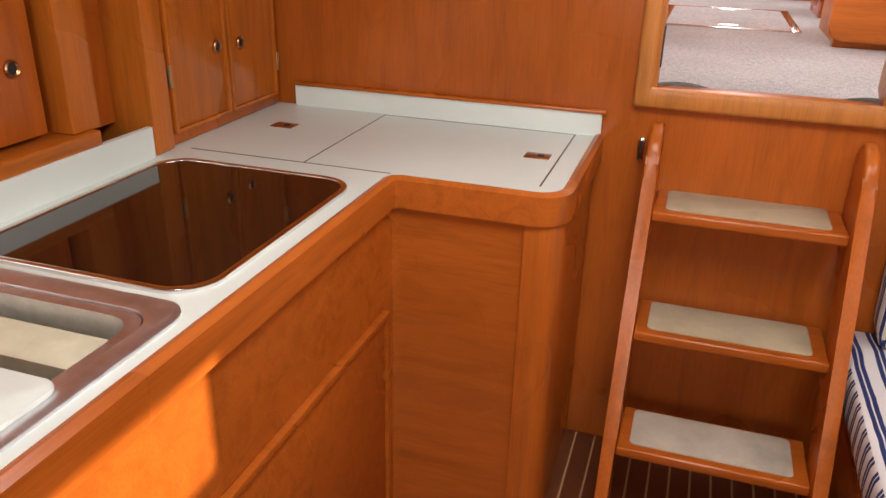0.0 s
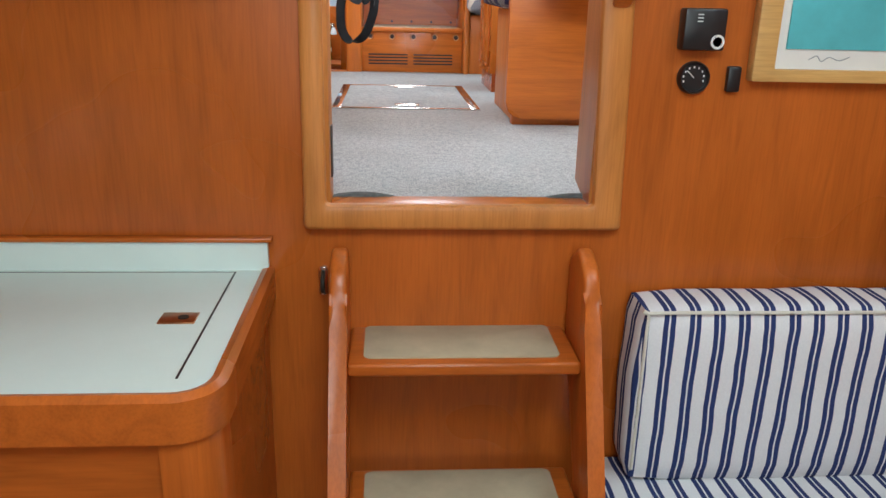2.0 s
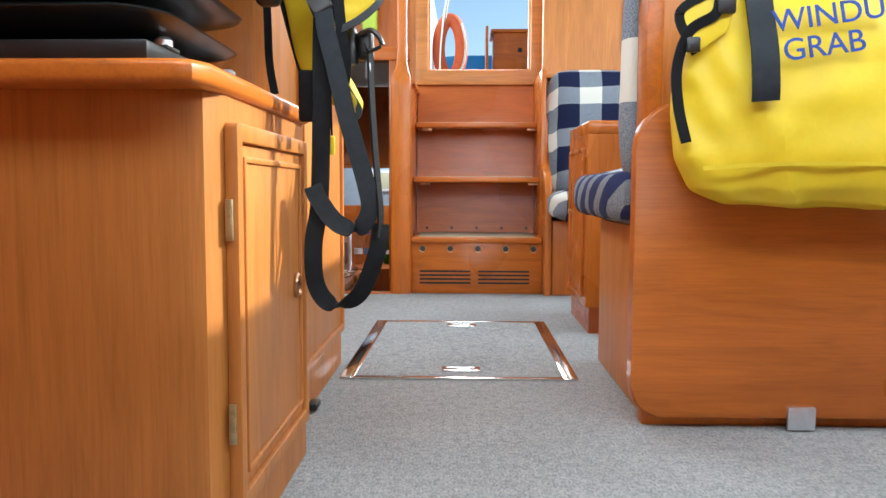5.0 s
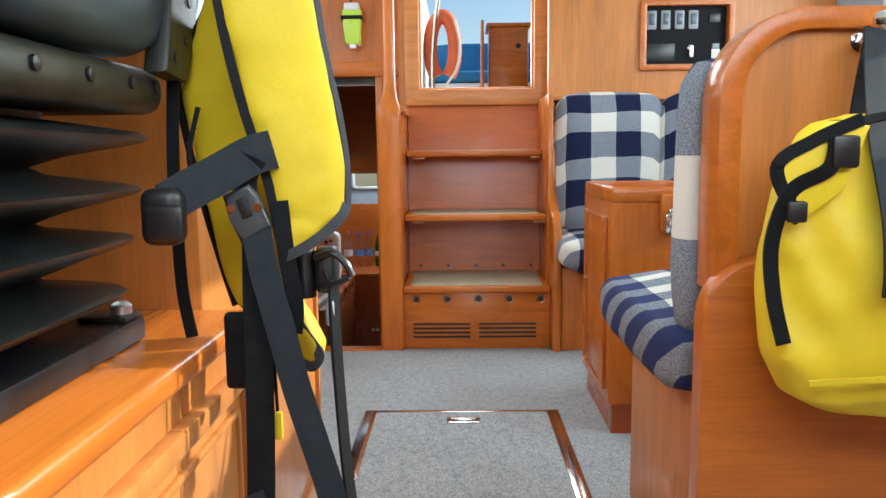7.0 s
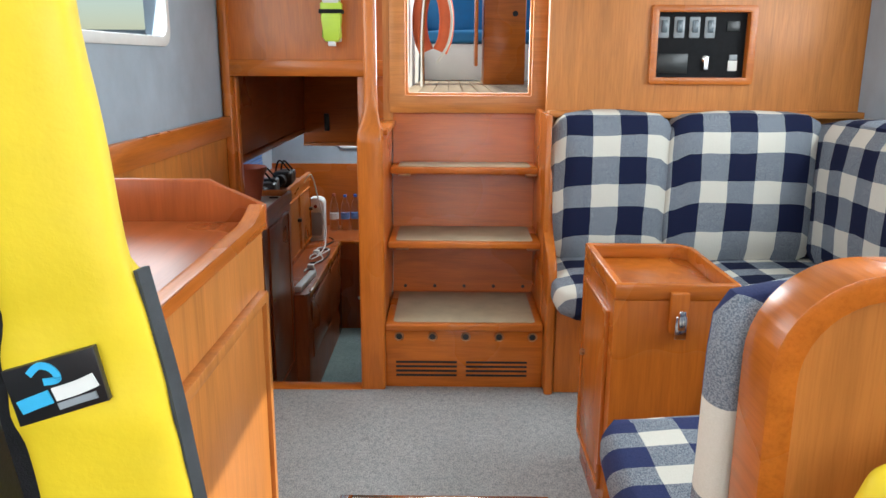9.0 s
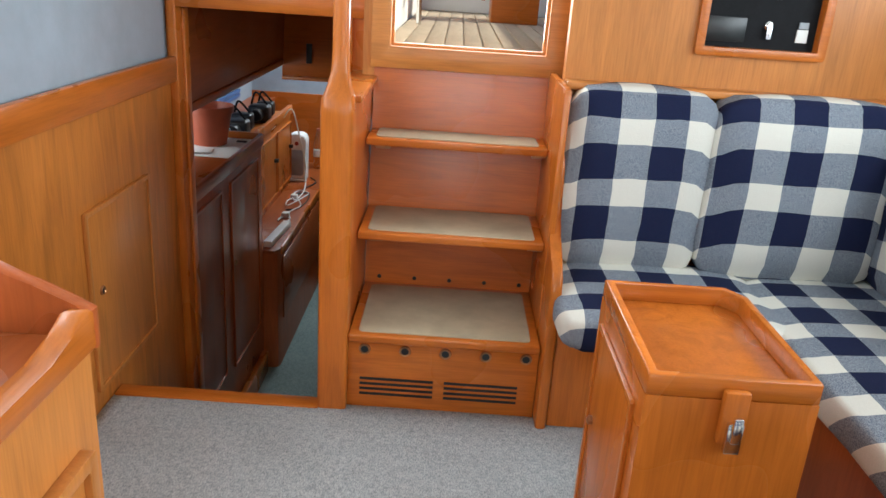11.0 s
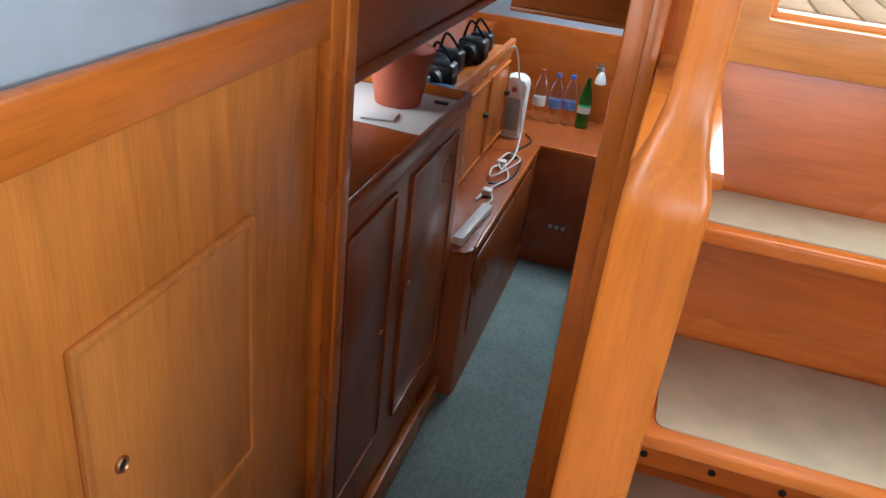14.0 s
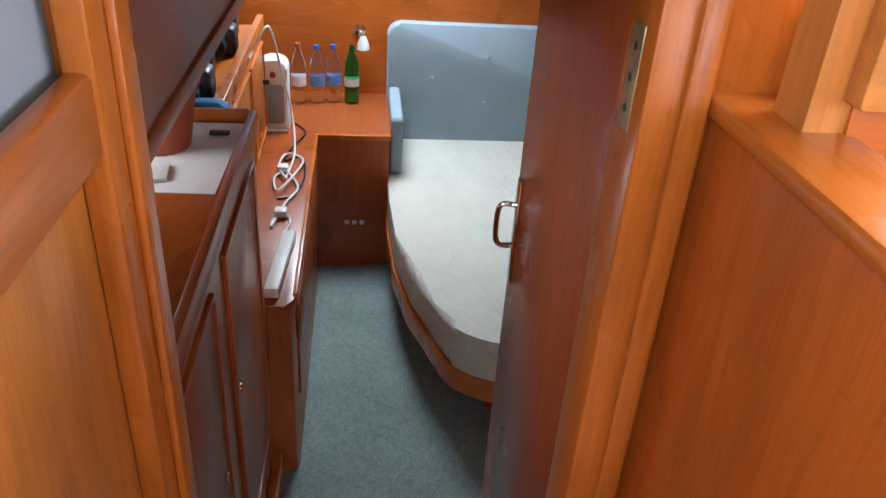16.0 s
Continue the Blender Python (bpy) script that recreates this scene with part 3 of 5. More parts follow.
latch = thing("door_latch", (-0.125, 1.985, 0.9), "small chrome latch screwed to the bulkhead", "latch")
prism("plate", rounded(-0.135, -0.117, 0.865, 0.925, 0.006), "y", 1.992, 2.0, M_chrome, 0.001, latch)
tube("hook", [(-0.126, 1.99, 0.915), (-0.126, 1.972, 0.905), (-0.126, 1.968, 0.885), (-0.126, 1.985, 0.875)], 0.004, M_olive, latch)

# ---- saloon: galley ----
gal = thing("galley_counter", (-0.9, 1.2, 0.0), "L-shaped galley counter with white top and varnished teak front", "counter")
XF, XR, YS = -0.617, -0.244, 1.485
outline = [(-1.18, -0.3), (XF, -0.3), (XF, YS - 0.03), (XF + 0.009, YS - 0.009), (XF + 0.03, YS)]
for k in range(7):
    t = radians(-90 + 15 * k)
    outline.append((XR - 0.05 + 0.05 * math.cos(t), YS + 0.05 + 0.05 * math.sin(t)))
outline += [(XR, 1.995), (-1.18, 1.995)]


def shifted(poly, d):
    """Offset an outline outwards, keeping its point count."""
    out = []
    n = len(poly)
    for i in range(n):
        p, q, s = Vector(poly[i - 1]), Vector(poly[i]), Vector(poly[(i + 1) % n])
        n1, n2 = (q - p).normalized(), (s - q).normalized()
        a, b = Vector((n1.y, -n1.x)), Vector((n2.y, -n2.x))
        m = (a + b)
        m = m / max(0.4, m.length_squared) * 2
        out.append(tuple(q + m * d))
    return out


top_part = [(-1.18, 0.80), (XF, 0.80)] + outline[2:]
prism("worktop", top_part, "z", 0.885, 0.92, M_lam, 0.0, gal)
ring_prism("worktop", rounded(-1.18, XF, -0.3, 0.80, 0.05, 6, (0, 0, 0, 0)) * 1, [(-1.09, 0.40), (-0.672, 0.40), (-0.672, 0.775), (-1.09, 0.775)], "z", 0.885, 0.92, M_lam, 0.0, gal)
body = shifted(top_part, 0.004)
prism("carcass", body, "z", -0.01, 0.862, W_red_x, 0.0, gal)
box("carcass_front", XF - 0.02, XF + 0.004, -0.3, 0.797, -0.01, 0.862, W_red_x, 0, gal)
# fiddle rail: a band along the free edge
run = outline[1:-1]
off = shifted(outline, 0.022)[1:-1]
bm = bmesh.new()
rows = []
for (x, y), (u, v) in zip(run, off):
    rows.append([bm.verts.new((x, y, 0.855)), bm.verts.new((u, v, 0.855)), bm.verts.new((u, v, 0.918)), bm.verts.new(((x + u) / 2, (y + v) / 2, 0.926)), bm.verts.new((x, y, 0.923))])
for a, b in zip(rows, rows[1:]):
    for k in range(5):
        bm.faces.new((a[k], a[(k + 1) % 5], b[(k + 1) % 5], b[k]))
bm.faces.new(rows[0])
bm.faces.new(rows[-1][::-1])
mesh_object("fiddle_rail", bm, W_red_y, gal, True)
prism("corner_post", rounded(-0.31, XR + 0.012, YS - 0.012, 1.57, 0.055, 8, (0, 1, 0, 0)), "z", -0.01, 0.855, W_red_z, 0.0, gal)
for (x0, x1, y0, y1) in ((-0.828, -0.8255, 1.495, 1.972), (-1.12, XF, 1.4905, 1.493), (-0.296, -0.2925, 1.53, 1.975), (-0.828, -0.292, 1.9725, 1.9745)):
    box("lid_seam", x0, x1, y0, y1, 0.9195, 0.9207, M_black, 0, gal)
for x, y in ((-1.025, 1.762), (-0.345, 1.745)):
    box("lift_pull", x - 0.03, x + 0.03, y - 0.022, y + 0.022, 0.919, 0.9225, M_brass, 0.001, gal)
    lathe("lift_pull_hole", [(0.009, 0.0), (0.009, 0.0012)], (x + 0.008, y, 0.9225), M_black, gal)
box("splashback", -1.11, -0.232, 1.985, 1.998, 0.92, 0.978, M_lam, 0, gal)
box("splash_trim", -1.11, -0.222, 1.978, 1.999, 0.978, 0.988, W_red_x, 0.003, gal)
box("splashback", -1.165, -1.15, -0.3, 1.40, 0.92, 0.99, M_lam, 0, gal)
panel_door("locker_door", "x", XF + 0.005, 0.62, 1.42, 0.06, 0.60, W_red_x, gal, 0.016, 0.016)
box("panel_joint", -0.60, -0.30, YS - 0.0055, YS - 0.003, 0.852, 0.856, W_dark, 0, gal)

# upper lockers behind the counter
upp = thing("galley_locker", (-1.2, 1.7, 0.92), "teak locker with two doors and bronze finger rings", "cabinet")
box("body", -1.58, -1.165, 1.47, 1.985, 0.922, 2.0, W_red_z, 0.003, upp)
box("post", -1.58, -1.148, 1.405, 1.472, 0.922, 2.0, W_z, 0.006, upp)
panel_door("door", "x", -1.165, 1.50, 1.715, 0.96, 1.9, W_z, upp, 0.012, 0.010)
panel_door("door", "x", -1.165, 1.745, 1.955, 0.96, 1.9, W_z, upp, 0.012, 0.010)
finger_ring("x", -1.158, 1.685, 1.125, upp, 1, 0.017)
finger_ring("x", -1.158, 1.79, 1.12, upp, 1, 0.017)
for z in (1.02, 1.25):
    box("hinge", -1.156, -1.150, 1.962, 1.972, z, z + 0.05, M_old, 0.001, upp)
box("hinge", -1.156, -1.150, 1.482, 1.490, 1.06, 1.11, M_old, 0.001, upp)
lock2 = thing("sliding_locker", (-1.25, 0.8, 0.99), "teak locker with sliding door above the stove", "cabinet")
box("body", -1.58, -1.25, -0.3, 1.403, 0.99, 2.0, W_red_z, 0.002, lock2)
box("rail", -1.25, -1.155, -0.3, 1.25, 0.985, 1.02, W_y, 0.004, lock2)
box("stile", -1.25, -1.17, 1.19, 1.27, 1.02, 2.0, W_z, 0.005, lock2)
box("door", -1.25, -1.20, -0.2, 1.16, 1.03, 1.95, W_red_z, 0.004, lock2)
finger_ring("x", -1.20, 1.10, 1.165, lock2, 1, 0.017)

# stove lid and sink
hob = thing("stove_lid", (-0.88, 1.1, 0.92), "smoked glass stove lid in a bright steel rim", "stove")
o, i = rounded(-1.115, -0.652, 0.835, 1.405, 0.075), rounded(-1.103, -0.664, 0.847, 1.393, 0.065)
ring_prism("rim", o, i, "z", 0.919, 0.928, M_chrome, 0.002, hob)
prism("glass", i, "z", 0.919, 0.9255, M_hob, 0.0, hob)
snk = thing("sink", (-0.9, 0.5, 0.9), "stainless steel sink holding a cream cutting board", "sink")
o, i = rounded(-1.13, -0.640, -0.2, 0.815, 0.05), rounded(-1.09, -0.685, 0.42, 0.765, 0.05)
ring_prism("rim", o, rounded(-1.09, -0.672, 0.40, 0.775, 0.05), "z", 0.9195, 0.926, M_steel, 0.002, snk)
ring_prism("bowl_wall", rounded(-1.088, -0.674, 0.402, 0.773, 0.05), rounded(-1.07, -0.692, 0.42, 0.755, 0.045), "z", 0.76, 0.922, M_steel, 0.0, snk)
prism("bowl_floor", rounded(-1.088, -0.674, 0.402, 0.773, 0.05), "z", 0.752, 0.76, M_steel, 0.0, snk)
prism("cutting_board", rounded(-1.05, -0.705, 0.655, 0.735, 0.025), "z", 0.762, 0.895, plain("cream_board", (0.62, 0.62, 0.46), 0.6), 0.002, snk)
prism("drainer_board", rounded(-1.105, -0.662, 0.0, 0.585, 0.02), "z", 0.9265, 0.934, M_lam, 0.002, snk)

# hanging glasses
rack = thing("glass_rack", (-0.5, 1.9, 1.6), "teak rack for hanging tumblers on the bulkhead", "rack")
box("shelf", -0.95, -0.2, 1.82, 1.998, 1.625, 1.645, W_x, 0.004, rack)
box("lip", -0.95, -0.2, 1.815, 1.83, 1.60, 1.665, W_x, 0.004, rack)


def tumbler(x):
    g = thing("tumbler", (x, 1.895, 1.485), "clear drinking glass hanging in the rack", "glass", "glasses in the rack")
    lathe("bowl", [(0.028, 0.0), (0.031, 0.006), (0.034, 0.14), (0.0325, 0.14), (0.029, 0.012), (0.0, 0.010)], (x, 1.895, 1.487), M_clear, g)
    return g


for x in (-0.262, -0.335, -0.41, -0.485, -0.56):
    tumbler(x)

# ---- saloon: settee ----
sett = thing("settee", (0.9, 1.4, 0.0), "saloon settee with navy striped canvas cushions", "sofa")
box("base", 0.455, 1.49, 0.75, 1.99, -0.01, 0.376, W_red_x, 0.006, sett)
box("front_rail", 0.44, 0.458, 0.75, 1.99, 0.33, 0.41, W_y, 0.004, sett)
pillow("seat_cushion", 0.425, 1.49, 0.80, 1.985, 0.375, 0.495, M_tick, sett, 0.008, 0.022)
pillow("back_cushion", 0.492, 1.49, 1.862, 1.99, 0.50, 0.882, M_tick, sett, 0.008, 0.022, 3)
tube("piping", [(0.50, 1.866, 0.53), (0.50, 1.865, 0.70), (0.501, 1.865, 0.862), (0.515, 1.865, 0.875), (0.8, 1.863, 0.876), (1.49, 1.863, 0.876)], 0.0035, M_cream, sett)
TX, TY = 0.535, 1.40
tab = thing("saloon_table", (1.0, 1.2, 0.0), "golden teak saloon table with a rounded corner and fiddle", "table")
prism("top", rounded(TX, 1.45, 0.35, TY, 0.06, 8), "z", 0.60, 0.632, W_y, 0.008, tab, 3)
ring_prism("fiddle", rounded(TX, 1.45, 0.35, TY, 0.06, 8), rounded(TX + 0.022, 1.43, 0.372, TY - 0.022, 0.045, 8), "z", 0.632, 0.645, M_oakf, 0.004, tab)
box("pedestal", 0.95, 1.05, 0.85, 1.0, 0.38, 0.60, W_z, 0.008, tab)

# instruments and picture on the bulkhead
ctrl = thing("heater_control", (0.582, 1.99, 1.4), "black heater control box with a white dial", "control")
box("case", 0.543, 0.623, 1.965, 2.0, 1.357, 1.432, M_black, 0.005, ctrl)
lathe("dial", [(0.013, 0.0), (0.013, -0.003), (0.009, -0.003), (0.009, 0.0)], (0.607, 1.965, 1.373), M_plast, ctrl, "y")
for k in range(3):
    box("marking", 0.566, 0.576, 1.9635, 1.9652, 1.408 + k * 0.006, 1.410 + k * 0.006, M_plast, 0, ctrl)
gau = thing("gauge", (0.582, 1.99, 1.305), "round black dial gauge with white scale", "gauge")
lathe("bezel", [(0.031, 0.0), (0.031, -0.010), (0.028, -0.015), (0.025, -0.012), (0.025, -0.006), (0.0, -0.006)], (0.582, 2.0, 1.305), M_black, gau, "y", 28)
for k in range(9):
    t = radians(200 - 27 * k)
    x, z = 0.582 + 0.020 * math.cos(t), 1.305 + 0.020 * math.sin(t)
    box("tick", x - 0.0012, x + 0.0012, 1.9925, 1.9938, z - 0.002, z + 0.002, M_plast, 0, gau)
tube("needle", [(0.582, 1.992, 1.305), (0.575, 1.992, 1.312), (0.568, 1.992, 1.318)], 0.001, M_plast, gau)
sw = thing("rocker_switch", (0.66, 1.99, 1.305), "small black rocker switch on the bulkhead", "switch")
box("rocker", 0.646, 0.672, 1.985, 2.0, 1.28, 1.328, M_black, 0.004, sw)
pic = thing("picture", (0.95, 1.99, 1.5), "oak framed turquoise print with white mount", "picture")
ring_prism("frame", rounded(0.686, 1.29, 1.302, 1.78, 0.003, 1), rounded(0.728, 1.248, 1.325, 1.757, 0.003, 1), "y", 1.972, 2.0, M_oakf, 0.004, pic)
box("mount", 0.725, 1.25, 1.99, 1.994, 1.322, 1.76, M_paper, 0, pic)
box("print", 0.752, 1.23, 1.987, 1.9895, 1.362, 1.74, M_turq, 0, pic)
tube("bird_wing", [(0.80, 1.986, 1.46), (0.83, 1.986, 1.475), (0.87, 1.986, 1.468)], 0.006, M_paper, pic)
tube("signature", [(0.80, 1.989, 1.343), (0.815, 1.989, 1.35), (0.825, 1.989, 1.340), (0.84, 1.989, 1.348), (0.86, 1.989, 1.342), (0.88, 1.989, 1.349)], 0.0009, M_grey, pic)

# ---- wheelhouse: floor hatch ----
hat = thing("floor_hatch", (0.07, 4.1, 1.0), "carpeted floor hatch in a polished metal edge", "hatch")
for (x0, x1, y0, y1) in ((-0.226, -0.190, 3.70, 4.545), (0.340, 0.376, 3.70, 4.545), (-0.190, 0.340, 3.70, 3.715), (-0.190, 0.340, 4.53, 4.545)):
    box("edge_strip", x0, x1, y0, y1, 1.001, 1.008, M_chrome, 0.001, hat)
box("panel", -0.189, 0.339, 3.716, 4.529, 1.001, 1.006, C_wheel, 0, hat)
for y in (3.79, 4.45):
    ring_prism("lift_handle", rounded(0.03, 0.13, y - 0.022, y + 0.022, 0.006, 2), rounded(0.043, 0.117, y - 0.012, y + 0.012, 0.004, 2), "z", 1.005, 1.011, M_chrome, 0.001, hat)
    box("handle_well", 0.043, 0.117, y - 0.012, y + 0.012, 1.004, 1.0075, M_black, 0, hat)
    box("handle_bar", 0.05, 0.11, y - 0.004, y + 0.004, 1.007, 1.012, M_chrome, 0.001, hat)

# ---- wheelhouse: helm locker ----
loc = thing("helm_locker", (-0.5, 2.95, 1.0), "teak locker under the helm seat with a framed door", "cabinet")
prism("body", [(-0.9, 2.655), (-0.245, 2.655), (-0.215, 2.668), (-0.2, 2.70), (-0.2, 3.15), (-0.9, 3.15)], "z", 1.0, 1.595, W_pale, 0.0, loc)
prism("top", [(-0.9, 2.60), (-0.225, 2.60), (-0.205, 2.607), (-0.192, 2.635), (-0.188, 3.15), (-0.9, 3.15)], "z", 1.595, 1.622, W_y, 0.008, loc, 3)
panel_door("door", "x", -0.2, 2.72, 3.085, 1.10, 1.54, W_pale, loc, 0.016, 0.022)
panel_door("door_field", "x", -0.194, 2.745, 3.06, 1.125, 1.515, W_pale, loc, 0.008, 0.008)
finger_ring("x", -0.190, 3.035, 1.325, loc, 1, 0.020)
for z in (1.17, 1.42):
    box("hinge", -0.199, -0.190, 2.692, 2.697, z, z + 0.05, M_old, 0.001, loc)
cab = thing("chart_cabinet", (-0.5, 3.6, 1.0), "tall teak cabinet with raised fiddle and panel door", "cabinet")
prism("body", [(-0.9, 3.155), (-0.29, 3.155), (-0.261, 3.172), (-0.252, 3.205), (-0.252, 3.885), (-0.9, 3.885)], "z", 1.0, 1.94, W_pale, 0.0, cab)
prism("top", rounded(-0.9, -0.275, 3.16, 3.875, 0.01), "z", 1.94, 1.955, W_dark_y, 0.0, cab)
prism("fiddle", [(3.155, 1.94), (3.885, 1.94), (3.885, 1.985), (3.86, 1.99), (3.83, 1.975), (3.79, 1.962), (3.155, 1.962)], "x", -0.268, -0.242, W_y, 0.005, cab)
prism("fiddle", [(-0.9, 1.94), (-0.242, 1.94), (-0.242, 1.985), (-0.26, 1.992), (-0.30, 2.01), (-0.34, 2.03), (-0.9, 2.03)], "y", 3.876, 3.895, W_dark, 0.005, cab)
panel_door("door", "x", -0.252, 3.36, 3.83, 1.12, 1.82, W_pale, cab, 0.016, 0.018)
box("toe_stop", -0.25, -0.228, 3.40, 3.45, 1.005, 1.02, M_black, 0.004, cab)

# helm seat on its bellows
seat = thing("helm_chair", (-0.47, 2.84, 1.622), "worn helm seat on a black pleated suspension bellows", "seat")
box("base_plate", -0.72, -0.262, 2.63, 2.998, 1.6225, 1.647, M_black, 0.004, seat)
for y in (2.72, 2.978):
    lathe("bolt", [(0.011, 0.0), (0.011, 0.010), (0.007, 0.014), (0.0, 0.015)], (-0.279, y, 1.651), M_steel, seat)
    box("bracket", -0.315, -0.265, y - 0.022, y + 0.018, 1.647, 1.653, M_olive, 0.002, seat)
bm = bmesh.new()
rings = []
stack = []
for k in range(4):
    z0 = 1.655 + k * 0.050
    reach = -0.004 + 0.007 * k
    stack += [(z0, -0.062), (z0 + 0.010, -0.040), (z0 + 0.024, reach - 0.004), (z0 + 0.029, reach), (z0 + 0.033, reach - 0.005), (z0 + 0.044, -0.052)]
stack.append((1.862, -0.05))
for z, o in stack:
    poly = rounded(-0.71 - o, -0.248 + o, 2.64 - o, 2.985 + o, 0.055, 5)
    rings.append([bm.verts.new((a, b, z + 0.004 * noise.noise((a * 9, b * 9, z * 20)) - 0.010 * (b - 2.8))) for a, b in poly])
for p, q in zip(rings, rings[1:]):
    n = len(p)
    for k in range(n):
        bm.faces.new((p[k], p[(k + 1) % n], q[(k + 1) % n], q[k]))
bm.faces.new(rings[-1])
bm.faces.new(rings[0][::-1])
mesh_object("bellows", bm, M_vinyl, seat, True)
box("frame", -0.73, -0.222, 2.63, 2.985, 1.853, 1.897, M_olive, 0.018, seat, 4)
for y in (2.74, 2.82, 2.90, 2.955):
    lathe("rivet", [(0.006, 0.0), (0.006, 0.003), (0.0, 0.005)], (-0.222, y, 1.878), M_black, seat, "x", 10)
# side bracket carrying the backrest
prism("recliner", [(2.925, 1.89), (2.985, 1.885), (3.02, 1.93), (3.03, 2.0), (2.99, 2.03), (2.955, 1.97)], "x", -0.222, -0.200, M_olive, 0.004, seat)
for y, z in ((2.955, 1.905), (2.985, 1.925), (3.0, 1.965)):
    lathe("bracket_hole", [(0.006, 0.0), (0.006, 0.0012)], (-0.200, y, z), M_black, seat, "x", 10)
cushion_side = [(2.50, 1.935), (2.53, 1.905), (2.90, 1.900), (2.94, 1.912), (2.985, 1.965), (3.0, 2.005), (2.985, 2.028), (2.93, 2.036), (2.56, 2.045), (2.515, 2.02)]
prism("seat_cushion", cushion_side, "x", -0.76, -0.207, M_seat, 0.020, seat, 4)
tube("seat_piping", [(-0.209, 2.53, 2.026), (-0.206, 2.70, 2.030), (-0.205, 2.90, 2.024), (-0.209, 2.985, 2.012)], 0.004, M_olive, seat)
pillow("backrest", -0.76, -0.205, 2.985, 3.10, 2.02, 2.60, M_navy, seat, 0.02, 0.05, 6)
tube("backrest_piping", [(-0.225, 2.99, 2.06), (-0.212, 2.988, 2.12), (-0.21, 2.988, 2.35), (-0.213, 2.988, 2.55)], 0.004, M_navy, seat)

# ---- wheelhouse: lifejacket hanging by the seat ----


def lobe(name, stations, mat, parent, thick):
    """A stuffed tapering lobe through (x, y, z, half width, yaw) stations."""
    bm = bmesh.new()
    rows = []
    n = 28
    fine_st = []
    for p, q in zip(stations, stations[1:]):
        fine_st += [tuple(u + (v - u) * k / 5 for u, v in zip(p, q)) for k in range(5)]
    stations = fine_st + [stations[-1]]
    for s, (x, y, z, w, yaw) in enumerate(stations):
        row = []
        for k in range(n):
            t = 2 * math.pi * k / n
            a = abs(math.cos(t)) ** 0.55 * math.copysign(1, math.cos(t)) * w
            b = abs(math.sin(t)) ** 0.75 * math.copysign(1, math.sin(t)) * thick
            c, d = math.cos(radians(yaw)), math.sin(radians(yaw))
            p = Vector((x + a * c - b * d, y + a * d + b * c, z))
            p += Vector((0.6, 1, 0)) * (0.004 * noise.noise(p * 16) + 0.0035 * noise.noise((p.x * 22, p.y * 22, p.z * 55)))
            row.append(bm.verts.new(p))
        rows.append(row)
    for p, q in zip(rows, rows[1:]):
        for k in range(n):
            bm.faces.new((p[k], p[(k + 1) % n], q[(k + 1) % n], q[k]))
    bm.faces.new(rows[0][::-1])
    bm.faces.new(rows[-1])
    ob = mesh_object(name, bm, mat, parent, True)
    sub = ob.modifiers.new("soften", 'SUBSURF')
    sub.levels = sub.render_levels = 1
    return ob


lj = thing("lifejacket", (-0.15, 3.1, 1.7), "yellow inflatable lifejacket hanging with black straps", "lifejacket")
lobe("front_lobe", [(-0.094, 2.945, 1.717, 0.005, 8), (-0.086, 2.945, 1.735, 0.019, 8), (-0.073, 2.945, 1.757, 0.032, 8), (-0.077, 2.945, 1.80, 0.037, 8), (-0.089, 2.945, 1.85, 0.042, 8),
                    (-0.103, 2.945, 1.915, 0.043, 8), (-0.114, 2.945, 1.99, 0.044, 7), (-0.123, 2.945, 2.05, 0.044, 6), (-0.131, 2.945, 2.11, 0.040, 5), (-0.148, 2.95, 2.25, 0.037, 2), (-0.165, 2.965, 2.42, 0.034, 0)], M_yellow, lj, 0.013)
lobe("back_lobe", [(-0.085, 3.0, 1.597, 0.008, -10), (-0.100, 3.0, 1.618, 0.028, -12), (-0.130, 3.0, 1.66, 0.037, -15), (-0.142, 3.0, 1.70, 0.042, -18), (-0.152, 3.0, 1.787, 0.051, -20),
                   (-0.163, 3.0, 1.873, 0.056, -20), (-0.162, 3.0, 1.91, 0.051, -20), (-0.146, 3.0, 1.975, 0.036, -15), (-0.14, 3.0, 2.12, 0.028, -10)], M_yellow, lj, 0.016)
strap("edge_binding", [(-0.166, 2.937, 2.12), (-0.166, 2.934, 2.05), (-0.157, 2.933, 1.99), (-0.145, 2.932, 1.915), (-0.130, 2.932, 1.85), (-0.112, 2.932, 1.79), (-0.102, 2.932, 1.735), (-0.097, 2.934, 1.714)], 0.009, (1, 0.3, 0), M_web, lj, 0.005)
strap("hem_binding", [(-0.099, 2.932, 1.716), (-0.085, 2.932, 1.722), (-0.064, 2.934, 1.735), (-0.045, 2.940, 1.753), (-0.041, 2.946, 1.765)], 0.010, (-0.4, 0, 1), M_grey_hem, lj, 0.006)
strap("zip_edge", [(-0.090, 2.953, 2.12), (-0.077, 2.953, 2.05), (-0.069, 2.953, 1.99), (-0.059, 2.953, 1.915), (-0.046, 2.953, 1.85), (-0.040, 2.953, 1.80), (-0.040, 2.951, 1.76)], 0.010, (0.4, 1, 0), M_grey_hem, lj, 0.004)
strap("rear_binding", [(-0.182, 3.005, 1.965), (-0.214, 3.01, 1.905), (-0.219, 3.01, 1.873), (-0.205, 3.01, 1.79), (-0.182, 3.008, 1.70), (-0.168, 3.005, 1.655)], 0.007, (0.5, 1, 0), M_web, lj, 0.004)
strap("tail_binding", [(-0.112, 2.984, 1.665), (-0.092, 2.984, 1.632), (-0.078, 2.988, 1.606), (-0.086, 2.988, 1.593), (-0.10, 2.988, 1.60)], 0.010, (1, 0, 0.6), M_grey_hem, lj, 0.006)
